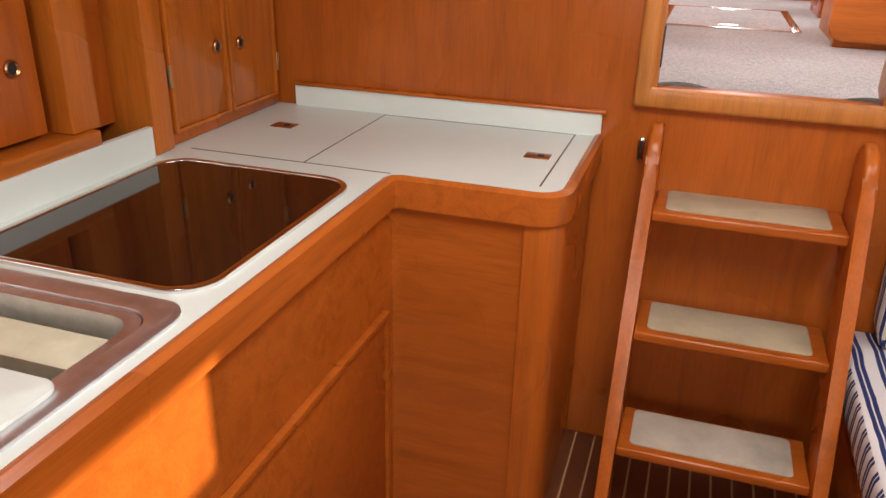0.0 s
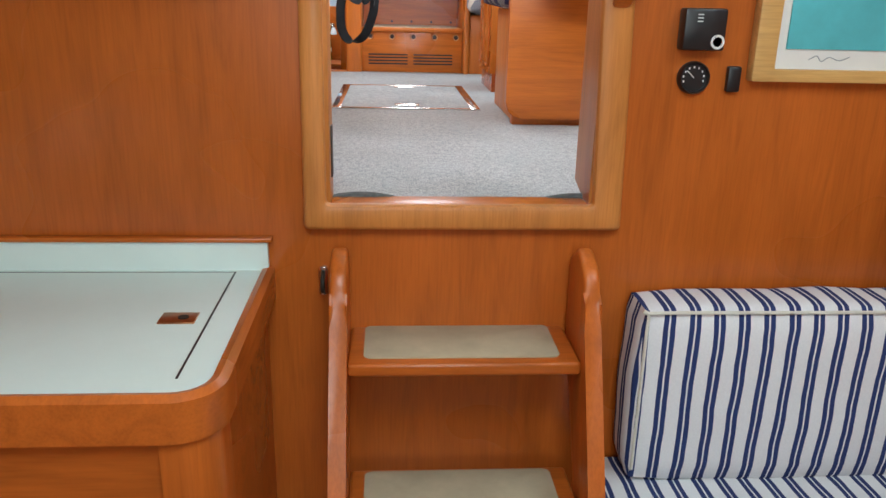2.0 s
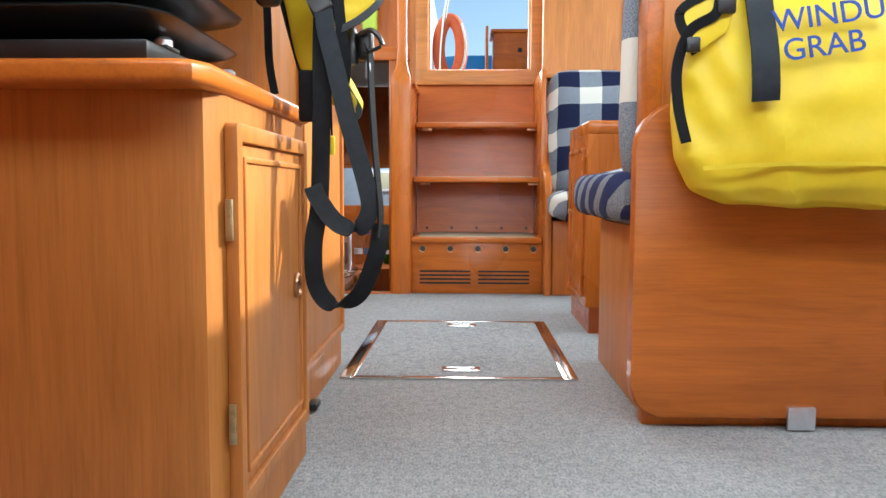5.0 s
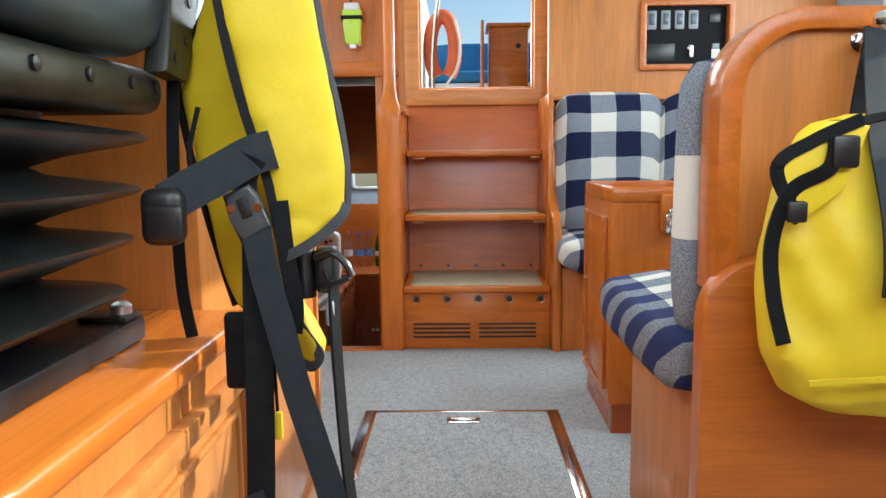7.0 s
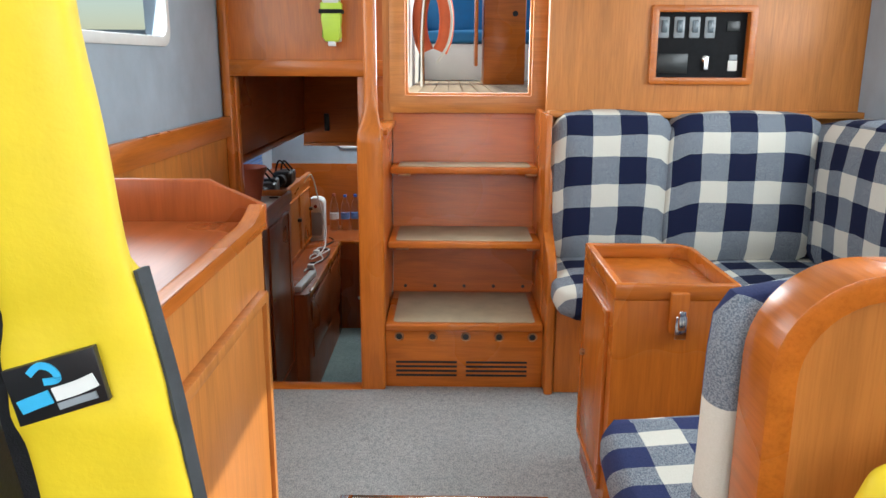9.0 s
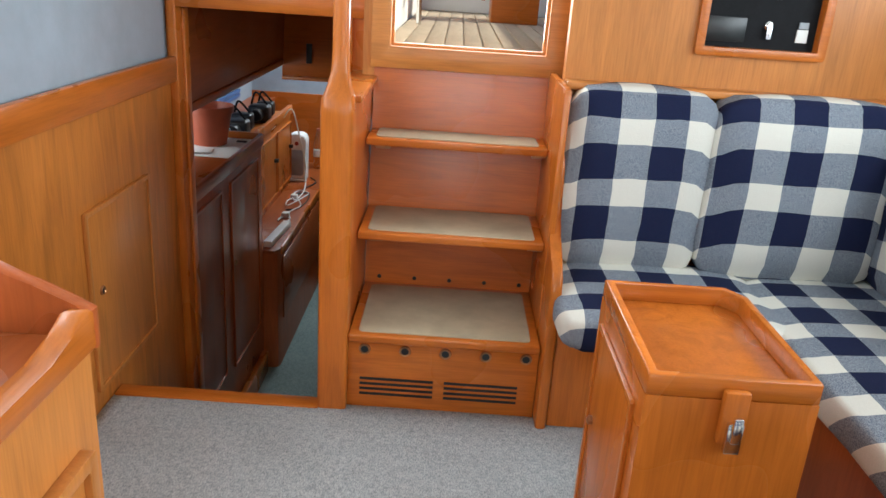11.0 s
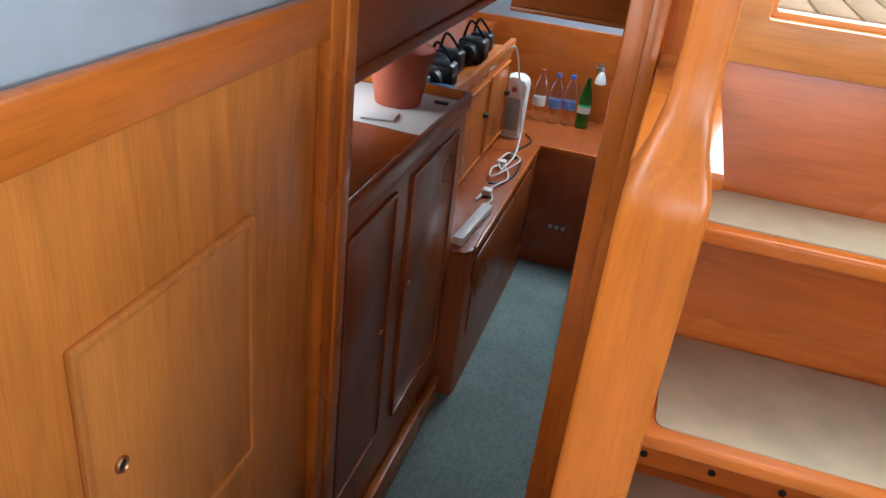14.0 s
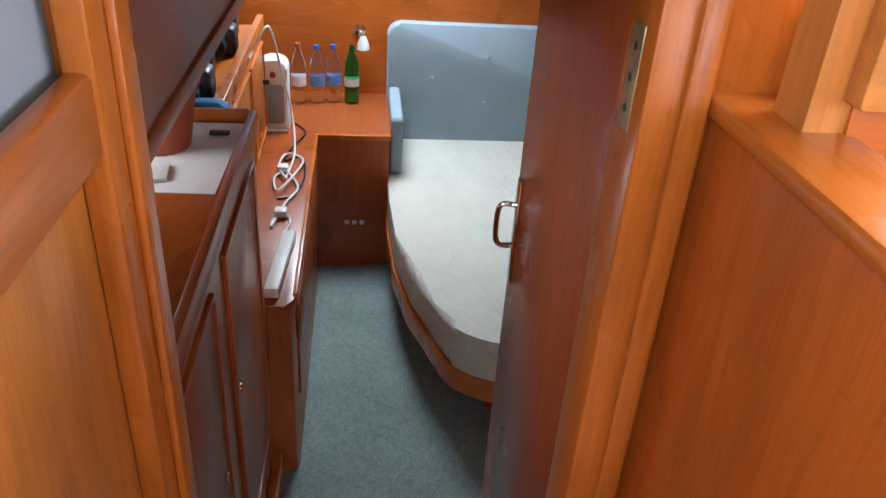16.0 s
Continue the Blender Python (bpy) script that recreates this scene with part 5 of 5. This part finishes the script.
cs = thing("cockpit_cushion", (0.1, 8.9, 2.3), "bright blue canvas cockpit seat cushion", "cushion")
pillow("pad", -0.14, 1.2, 8.7, 9.3, 2.36, 2.46, M_blue, cs, 0.01, 0.03)
pillow("back", -0.14, 1.2, 9.3, 9.45, 2.46, 2.75, M_blue, cs, 0.01, 0.03)
box("bench", -0.15, 1.25, 8.72, 9.48, 2.081, 2.36, M_white, 0.01, cs)
lb = thing("lifebuoy", (-0.02, 7.3, 2.3), "orange horseshoe lifebuoy with white rope on a rail", "lifebuoy")
tube("ring", [(-0.02 + 0.08 * math.cos(t), 7.3, 2.46 + 0.20 * math.sin(t)) for t in [radians(a) for a in range(-60, 241, 30)]], 0.045, M_orange, lb, 12)
tube("rope", [(0.06, 7.22, 2.62), (0.09, 7.22, 2.48), (0.07, 7.22, 2.33), (0.0, 7.22, 2.22)], 0.008, M_paper, lb)
tube("rail", [(-0.08, 7.2, 2.08), (-0.08, 7.2, 2.4), (-0.05, 7.2, 2.7), (0.0, 7.2, 2.95)], 0.013, M_chrome, lb)

# ---- passage: side locker and trim ----
sl = thing("passage_locker", (-0.9, 5.45, 1.05), "flush teak locker door with bronze ring in the panelling", "cabinet")
panel_door("door", "x", -0.905, 5.225, 5.675, 1.075, 1.615, W_pale, sl, 0.012, 0.016)
finger_ring("x", -0.899, 5.285, 1.37, sl, 1, 0.015)
tagged(box("trim_rail", -0.905, -0.878, 3.9, BC, 1.905, 1.995, W_y, 0.007), "varnished teak rail along the lining", "", "", "structure")
df = thing("door_frame", (-0.6, BC, 0), "varnished teak frame of the aft cabin doorway", "door frame", "", "structure")
box("jamb", -0.905, -0.872, BC - 0.03, BC + 0.07, CABZ, 2.78, W_z, 0.006, df)
box("stop", -0.8722, -0.86, BC + 0.02, BC + 0.07, CABZ, 2.16, W_z, 0.004, df)
box("jamb", -0.322, -0.2525, BC - 0.02, BC + 0.07, CABZ, 2.17, W_z, 0.006, df)
box("architrave", -0.282, -0.2525, BC - 0.03, BC - 0.02, CABZ, 2.165, W_z, 0.004, df)
box("header", -0.876, -0.18, BC - 0.03, BC + 0.07, 2.165, 2.235, W_x, 0.006, df)
box("hinge", -0.3235, -0.318, BC + 0.012, BC + 0.048, 1.93, 2.05, M_old, 0.001, df)
for k in range(3):
    lathe("screw", [(0.005, 0.0), (0.005, -0.001), (0.0, -0.0015)], (-0.3235, BC + 0.03, 1.955 + k * 0.035), M_olive, df, "x", 10)

# beacon and brass dials on the bulkhead
ep = thing("beacon", (-0.42, 5.97, 2.38), "lime and white distress beacon in a bracket", "beacon")
box("bracket", -0.455, -0.385, 5.965, 5.99, 2.31, 2.50, M_plast, 0.006, ep)
prism("housing", [(-0.46, 2.33), (-0.445, 2.31), (-0.395, 2.31), (-0.38, 2.33), (-0.388, 2.40), (-0.375, 2.43), (-0.375, 2.465), (-0.40, 2.49), (-0.44, 2.49), (-0.465, 2.465), (-0.465, 2.43), (-0.452, 2.40)], "y", 5.915, 5.965, M_green, 0.008, ep)
box("cap", -0.455, -0.385, 5.912, 5.96, 2.465, 2.50, M_plast, 0.008, ep)
box("foot", -0.435, -0.405, 5.918, 5.955, 2.292, 2.312, M_plast, 0.003, ep)
box("band", -0.47, -0.37, 5.908, 5.97, 2.425, 2.442, M_web, 0.003, ep)
tube("lanyard", [(-0.42, 5.94, 2.50), (-0.43, 5.945, 2.53), (-0.41, 5.96, 2.55)], 0.003, M_web, ep)


def dial(x):
    d = thing("brass_dial", (x, 5.98, 2.61), "round polished brass instrument with white face", "instrument", "brass instruments")
    lathe("case", [(0.075, 0.0), (0.075, -0.03), (0.066, -0.04), (0.058, -0.034), (0.058, -0.028), (0.0, -0.028)], (x, 5.99, 2.615), plain("polished_brass", (0.72, 0.52, 0.22), 0.2, 1.0), d, "y", 28)
    lathe("face", [(0.056, -0.0285), (0.0, -0.0295)], (x, 5.99, 2.615), M_paper, d, "y", 28)


dome = thing("dome_lamp", (-0.6, 6.3, 2.30), "white dome lamp on the cabin ceiling", "lamp")
lathe("shade", [(0.13, 0.0), (0.125, -0.03), (0.09, -0.06), (0.0, -0.075)], (-0.58, 6.35, 2.30), M_plast, dome)
dial(-0.58)
dial(-0.42)

# ---- aft cabin ----
XC = -0.935
dk = thing("cabin_cabinet", (-1.2, 6.7, 0.0), "mahogany cabinet with two panelled doors and a desk top", "cabinet")
box("carcass", -1.55, XC, BC + 0.075, 7.40, CABZ, 1.37, W_dark, 0.003, dk)
box("desk_top", -1.55, XC + 0.006, BC + 0.075, 7.41, 1.37, 1.392, W_red_y, 0.003, dk)
box("desk_edge", XC - 0.012, XC + 0.012, BC + 0.075, 7.41, 1.36, 1.425, W_dark_y, 0.006, dk)
box("desk_end", -1.55, XC - 0.012, 7.385, 7.41, 1.392, 1.43, W_x, 0.004, dk)
panel_door("door", "x", XC, 6.24, 6.60, 0.36, 1.30, W_dark, dk, 0.012, 0.014)
panel_door("door", "x", XC, 6.775, 7.28, 0.32, 1.30, W_dark, dk, 0.012, 0.014)
finger_ring("x", XC + 0.006, 6.56, 0.82, dk, 1, 0.013)
finger_ring("x", XC + 0.006, 6.815, 0.88, dk, 1, 0.013)
box("plinth", XC, XC + 0.035, BC + 0.075, 7.36, CABZ, 0.10, W_z, 0.006, dk)

bn = thing("cabin_bench", (-1.0, 8.4, 0.0), "mahogany bench running to the cabin's end with a pale edge", "bench")
XB = -0.845
prism("body", [(-1.3, 7.41), (XB - 0.03, 7.41), (XB - 0.008, 7.42), (XB, 7.45), (XB, 8.93), (-0.47, 8.95), (-0.47, 9.6), (-1.3, 9.6)], "z", CABZ, 0.712, W_dark, 0.0, bn)
prism("top", [(-1.3, 7.405), (XB - 0.025, 7.405), (XB + 0.004, 7.45), (XB + 0.004, 8.925), (-0.465, 8.945), (-0.465, 9.6), (-1.3, 9.6)], "z", 0.712, 0.732, W_dark_y, 0.003, bn)
box("lipping", XB - 0.004, XB + 0.012, 7.47, 8.93, 0.69, 0.74, W_y, 0.004, bn)
box("drawer_panel", XB, XB + 0.010, 7.52, 8.85, 0.25, 0.66, W_dark_y, 0.004, bn)
box("end_lipping", XB, -0.465, 8.918, 8.94, 0.715, 0.742, W_x, 0.003, bn)
sock = thing("wall_socket", (-0.65, 8.93, 0.25), "small twin socket on the dark bench end", "socket")
for x in (-0.69, -0.65, -0.61):
    lathe("outlet", [(0.014, 0.0), (0.014, -0.006), (0.008, -0.008), (0.0, -0.008)], (x, 8.937, 0.235), M_steel, sock, "y", 12)

cb = thing("back_locker", (-1.2, 8.3, 0.73), "teak locker fronts along the back of the bench", "cabinet")
box("carcass", -1.30, -1.03, 7.41, 8.93, 0.732, 1.28, W_z, 0.003, cb)
for y0, y1 in ((7.50, 7.93), (7.99, 8.42), (8.48, 8.9)):
    panel_door("door", "x", -1.03, y0, y1, 0.79, 1.20, W_z, cb, 0.012, 0.012)
    box("toggle", -1.024, -0.995, y1 - 0.06, y1 - 0.03, 1.02, 1.045, M_black, 0.004, cb)
box("shelf_lip", -1.045, -1.015, 7.41, 8.93, 1.265, 1.33, W_y, 0.005, cb)
box("shelf", -1.55, -1.30, 7.41, 9.6, 1.22, 1.265, W_dark_y, 0, cb)

for ob in cb.children:
    ob.data.transform(Matrix.Translation((-0.06, 0, 0)))

ov = thing("overhead_locker", (-1.2, 7.0, 1.8), "mahogany overhead locker along the cabin side", "cabinet")
prism("front", [(-0.92, 2.29), (-0.97, 2.29), (-0.985, 1.775), (-1.55, 1.775), (-1.55, 1.755), (-0.96, 1.755), (-0.945, 1.76)], "y", BC + 0.06, 8.02, W_dark_y, 0.004, ov)
box("lower_trim", -0.965, -0.935, BC + 0.076, 8.0, 1.735, 1.772, W_dark_y, 0.005, ov)
box("cross_panel", -0.95, -0.215, 8.02, 8.06, 1.66, 2.29, W_red_x, 0.003, ov)
box("cross_panel", -0.213, 1.54, 8.02, 8.06, 1.66, 2.03, W_red_x, 0.003, ov)
box("cross_trim", -0.95, 1.54, 8.005, 8.06, 1.645, 1.668, W_x, 0.005, ov)
box("switch", -0.80, -0.765, 8.005, 8.02, 1.75, 1.87, M_black, 0.004, ov)

bed = thing("bed", (0.2, 8.5, 0.0), "cabin berth with a cream covered mattress and mahogany rim", "bed")


def bed_outline(d):
    pts = [(-0.46 - d, 9.59), (-0.475 - d, 9.0), (-0.475 - d, 8.7), (-0.455 - d, 8.35), (-0.40 - d, 8.02), (-0.315 - d, 7.78)]
    for k in range(1, 9):
        t = radians(200 + 8.5 * k)
        pts.append((0.02 + (0.34 + d) * math.cos(t), 7.80 + (0.30 + d) * math.sin(t)))
    return pts + [(0.5, 7.48 - d), (1.5, 7.48 - d), (1.5, 9.59)]


prism("rim", bed_outline(0.008), "z", 0.20, 0.30, W_x, 0.010, bed, 3)
prism("mattress", bed_outline(0.0), "z", 0.30, 0.485, M_cream, 0.038, bed, 5)
prism("base", [(-0.33, 9.5), (-0.18, 8.0), (-0.02, 7.65), (1.5, 7.65), (1.5, 9.5)], "z", CABZ, 0.20, W_dark, 0.0, bed)
box("leg", -0.05, 0.03, 7.52, 7.60, CABZ, 0.20, W_red_z, 0.02, bed, 3)
hd = thing("headboard_cushion", (0.0, 9.57, 0.5), "buttoned grey-blue upholstered back cushion", "cushion")
prism("pad", rounded(-0.475, 1.5, 0.47, 1.165, 0.07, 8, (0, 0, 0, 1)), "y", 9.52, 9.60, M_padg, 0.02, hd, 4)
for x, z in ((-0.22, 0.86), (0.10, 0.99), (0.42, 0.86), (0.1, 0.72)):
    lathe("button", [(0.013, 0.0), (0.011, -0.006), (0.0, -0.008)], (x, 9.52, z), M_padg, hd, "y", 12)
sp = thing("side_cushion", (-0.45, 9.2, 0.45), "small grey-blue pad beside the berth", "cushion")
prism("pad", rounded(9.0, 9.52, 0.49, 0.81, 0.03, 4), "x", -0.464, -0.40, M_padg, 0.015, sp, 3)

door = thing("cabin_door", (-0.30, 6.06, 0.0), "open flush mahogany door with a chrome handle", "door")
DA = 1.0


def swung(ob):
    ob.data.transform(Matrix.Translation((-0.30, 6.065, 0)) @ Matrix.Rotation(radians(-DA), 4, 'Z') @ Matrix.Translation((0.30, -6.065, 0)))
    return ob


swung(box("leaf", -0.30, -0.262, 6.065, 6.66, CABZ + 0.02, 2.15, W_dark, 0.003, door))
swung(box("edge_band", -0.302, -0.26, 6.062, 6.075, CABZ + 0.02, 2.15, W_z, 0.002, door))
swung(box("handle_plate", -0.306, -0.30, 6.61, 6.64, 1.34, 1.58, M_chrome, 0.002, door))
swung(tube("handle", [(-0.304, 6.64, 1.515), (-0.330, 6.64, 1.518), (-0.340, 6.64, 1.50), (-0.340, 6.64, 1.44), (-0.330, 6.64, 1.42), (-0.304, 6.64, 1.418)], 0.006, M_chrome, door, 8, 4))

# ---- aft cabin: loose things ----
pot = thing("flower_pot", (-1.16, 7.2, 1.396), "empty terracotta plastic plant pot", "pot")
lathe("pot", [(0.0, 0.0), (0.085, 0.0), (0.115, 0.17), (0.125, 0.17), (0.127, 0.205), (0.120, 0.205), (0.112, 0.18), (0.105, 0.15), (0.078, 0.01), (0.0, 0.012)], (-1.16, 7.21, 1.396), M_terra, pot, "z", 32)
ch = thing("paper_chart", (-1.1, 7.1, 1.392), "white sheet of paper lying on the desk", "paper")
prism("sheet", [(-1.40, 6.93), (-0.965, 6.915), (-0.955, 7.375), (-1.40, 7.375)], "z", 1.3925, 1.3945, M_paper, 0, ch)
bk = thing("booklet", (-1.05, 6.78, 1.395), "small white booklet on the paper", "book")
prism("cover", [(-1.20, 6.95), (-1.09, 6.98), (-1.10, 7.07), (-1.21, 7.05)], "z", 1.395, 1.403, M_paper, 0.001, bk)
pn = thing("pocket_knife", (-1.0, 7.15, 1.395), "small black pocket knife on the paper", "knife")
box("body", -1.04, -0.985, 7.28, 7.305, 1.3945, 1.403, M_black, 0.003, pn)


def camera_kit(name, x, y, label, s):
    k = thing(name, (x, y, 1.282), label, "optics", "optics on the shelf")
    box("body", x - 0.06 * s, x + 0.06 * s, y - 0.05 * s, y + 0.05 * s, 1.282, 1.282 + 0.10 * s, M_black, 0.018 * s, k, 3)
    lathe("lens", [(0.035 * s, 0.0), (0.038 * s, -0.07 * s), (0.030 * s, -0.075 * s), (0.028 * s, -0.06 * s), (0.0, -0.06 * s)], (x, y - 0.05 * s, 1.282 + 0.05 * s), M_black, k, "y", 20)
    lathe("glass", [(0.028 * s, -0.058 * s), (0.0, -0.05 * s)], (x, y - 0.05 * s, 1.282 + 0.05 * s), M_hob, k, "y", 20)
    tube("strap", [(x - 0.05 * s, y, 1.282 + 0.09 * s), (x - 0.02, y - 0.02, 1.282 + 0.17 * s), (x + 0.04 * s, y + 0.01, 1.282 + 0.10 * s)], 0.007, M_web, k)


for x, y, s in ((-1.24, 7.62, 1.1), (-1.20, 7.88, 1.2), (-1.24, 8.16, 1.1), (-1.20, 8.45, 1.2), (-1.22, 8.70, 1.0)):
    camera_kit("binoculars", x, y, "black binoculars standing on the locker shelf", s)
bc = thing("blue_cloth", (-1.12, 7.9, 1.36), "crumpled blue cloth among the optics", "cloth")
pillow("fold", -1.26, -1.06, 7.66, 7.74, 1.282, 1.34, M_blue, bc, 0.01, 0.02)

bl = thing("window_blind", (-1.53, 7.3, 1.6), "blue slatted blind drawn over the cabin window", "blind")
for k in range(17):
    box("slat", -1.549, -1.535, 6.5, 9.2, 1.32 + k * 0.036, 1.344 + k * 0.036, M_blueb, 0.002, bl)

ht = thing("heater", (-0.97, 9.0, 0.732), "white plastic fan heater standing on the bench", "heater")
prism("case", rounded(-1.025, -0.885, 0.745, 1.10, 0.045, 6, (0, 0, 1, 1)), "y", 8.93, 9.06, M_plast, 0.014, ht, 3)
prism("grille", rounded(-1.005, -0.905, 0.78, 0.98, 0.02), "y", 8.925, 8.931, M_grey, 0.001, ht)
lathe("knob", [(0.016, 0.0), (0.014, -0.012), (0.0, -0.013)], (-0.955, 8.93, 1.03), plain("red_knob", (0.3, 0.03, 0.02), 0.4), ht, "y", 14)
box("foot", -1.02, -0.89, 8.92, 9.07, 0.733, 0.748, M_plast, 0.004, ht)
for ob in ht.children:
    ob.data.transform(Matrix.Translation((-0.095, 0.035, 0)))


def bottle(x, y, mat, cap, label, capmat, h=0.31):
    b = thing("bottle", (x, y, 0.732), label, "bottle", "bottles on the shelf")
    s = h / 0.31
    lathe("body", [(0.0, 0.0), (0.036, 0.0), (0.041, 0.012), (0.041, 0.07), (0.038, 0.08), (0.041, 0.09), (0.041, 0.18 * s), (0.034, 0.225 * s), (0.016, 0.275 * s), (0.014, 0.295 * s), (0.0, 0.295 * s)], (x, y, 0.734), mat, b)
    lathe("cap", [(0.0155, 0.29 * s), (0.0155, 0.31 * s), (0.0, 0.31 * s)], (x, y, 0.734), capmat, b)
    lathe("label", [(0.0415, 0.10), (0.042, 0.10), (0.042, 0.155 if mat is M_pet else 0.14), (0.0415, 0.155 if mat is M_pet else 0.14)], (x, y, 0.734), cap, b)


blue_cap = plain("blue_cap", (0.02, 0.12, 0.5), 0.4)
lab_blue = plain("blue_label", (0.12, 0.25, 0.55), 0.5, vary=0.5, size=60)
bottle(-0.962, 9.42, M_pet, M_paper, "clear plastic water bottle with a white label", M_terra, 0.33)
bottle(-0.862, 9.43, M_pet, lab_blue, "clear plastic water bottle with a blue label", blue_cap, 0.32)
bottle(-0.772, 9.45, M_pet, lab_blue, "clear plastic water bottle with a blue label", blue_cap, 0.32)
bottle(-0.672, 9.44, M_petg, M_paper, "green plastic bottle with a white label", M_petg, 0.32)

lp = thing("reading_lamp", (-0.5, 9.58, 1.06), "chrome reading lamp with a white glass shade", "lamp")
lathe("rose", [(0.035, 0.0), (0.033, -0.012), (0.0, -0.018)], (-0.53, 9.6, 1.10), M_chrome, lp, "y")
tube("arm", [(-0.53, 9.59, 1.10), (-0.525, 9.54, 1.11), (-0.515, 9.52, 1.085)], 0.008, M_chrome, lp)
lathe("shade", [(0.015, 0.0), (0.032, -0.04), (0.036, -0.07), (0.028, -0.075), (0.0, -0.075)], (-0.51, 9.52, 1.085), M_plast, lp)
for ob in lp.children:
    ob.data.transform(Matrix.Translation((-0.10, 0, 0)))

ps = thing("power_strip", (-0.9, 7.6, 0.735), "long white power strip lying on the bench", "power strip")
bm = bmesh.new()
bmesh.ops.create_cube(bm, size=1.0)
for v in bm.verts:
    v.co = Vector((v.co.x * 0.05, v.co.y * 0.42, v.co.z * 0.04))
bevel(bm, 0.006, 2)
bm.transform(pose(-0.905, 7.66, 0.753, 0, 0, -4))
mesh_object("body", bm, M_plast, ps, True)
cbw = thing("white_cable", (-0.93, 8.2, 0.735), "tangled white flex and plugs on the bench", "cable")
tube("flex", [(-0.915, 7.87, 0.75), (-0.90, 8.0, 0.742), (-0.95, 8.1, 0.742), (-0.97, 7.95, 0.742), (-0.93, 8.15, 0.745), (-0.89, 8.3, 0.745), (-0.95, 8.45, 0.75), (-1.0, 8.4, 0.745), (-0.97, 8.25, 0.755), (-0.90, 8.45, 0.76), (-0.89, 8.6, 0.75), (-0.97, 8.65, 0.75), (-0.99, 8.5, 0.75), (-0.94, 8.35, 0.76)], 0.005, M_plast, cbw)
tube("hanging_flex", [(-0.95, 8.4, 0.745), (-0.93, 8.65, 0.76), (-0.95, 8.8, 0.9), (-0.99, 8.75, 1.15), (-1.02, 8.65, 1.345), (-1.07, 8.6, 1.29)], 0.005, M_plast, cbw)
for x, y in ((-0.94, 8.05), (-0.97, 8.48)):
    box("plug", x - 0.025, x + 0.025, y - 0.025, y + 0.025, 0.735, 0.77, M_plast, 0.008, cbw)
cbk = thing("black_cable", (-0.93, 8.5, 0.735), "loop of thin black flex on the bench", "cable")
tube("flex", [(-0.97, 8.2, 0.738), (-0.90, 8.25, 0.738), (-0.87, 8.45, 0.738), (-0.90, 8.65, 0.738), (-0.97, 8.6, 0.738), (-0.95, 8.75, 0.738), (-0.90, 8.95, 0.738), (-0.96, 9.08, 0.738)], 0.005, M_black, cbk)

# ---- side windows ----


def side_window(name, x, y0, y1, z0, z1, sgn, label):
    w = thing(name, (x, (y0 + y1) / 2, z0), label, "window", "", "structure")
    ring_prism("frame", rounded(y0 - 0.02, y1 + 0.02, z0 - 0.022, z1 + 0.02, 0.06), rounded(y0 + 0.012, y1 - 0.012, z0 + 0.012, z1 - 0.012, 0.05), "x", x, x + 0.012 * sgn, M_plast, 0.003, w)


side_window("window_1", -0.92, 2.6, 5.35, 2.30, 2.70, 1, "white framed wheelhouse side window")
side_window("window_2", 1.70, 2.6, 5.25, 2.30, 2.70, -1, "white framed wheelhouse side window")
ring_prism("window_3", rounded(-0.94, -0.60, 1.45, 1.66, 0.05), rounded(-0.915, -0.625, 1.475, 1.635, 0.04), "y", 9.605, 9.62, M_plast, 0.003)
tagged(bpy.data.objects["window_3"], "small white framed portlight in the transom", "window", "", "structure")

# saloon floor boards
plank_mesh = None
for k in range(44):
    x = -1.1 + k * 0.056
    if plank_mesh is None:
        first = box("plank", 0, 0.050, -1.1, 1.98, -0.012, 0.0, W_floor, 0.001)
        plank_mesh = first.data
        ob = first
    else:
        ob = new("plank", plank_mesh)
    ob.parent = floor_s
    ob.location = (x, 0, 0)
    st_ = new("strip", bpy.data.meshes["strip"]) if k else box("strip", 0, 0.006, -1.1, 1.98, -0.012, -0.0005, M_strip)
    st_.parent = floor_s
    st_.location = (x + 0.050, 0, 0)
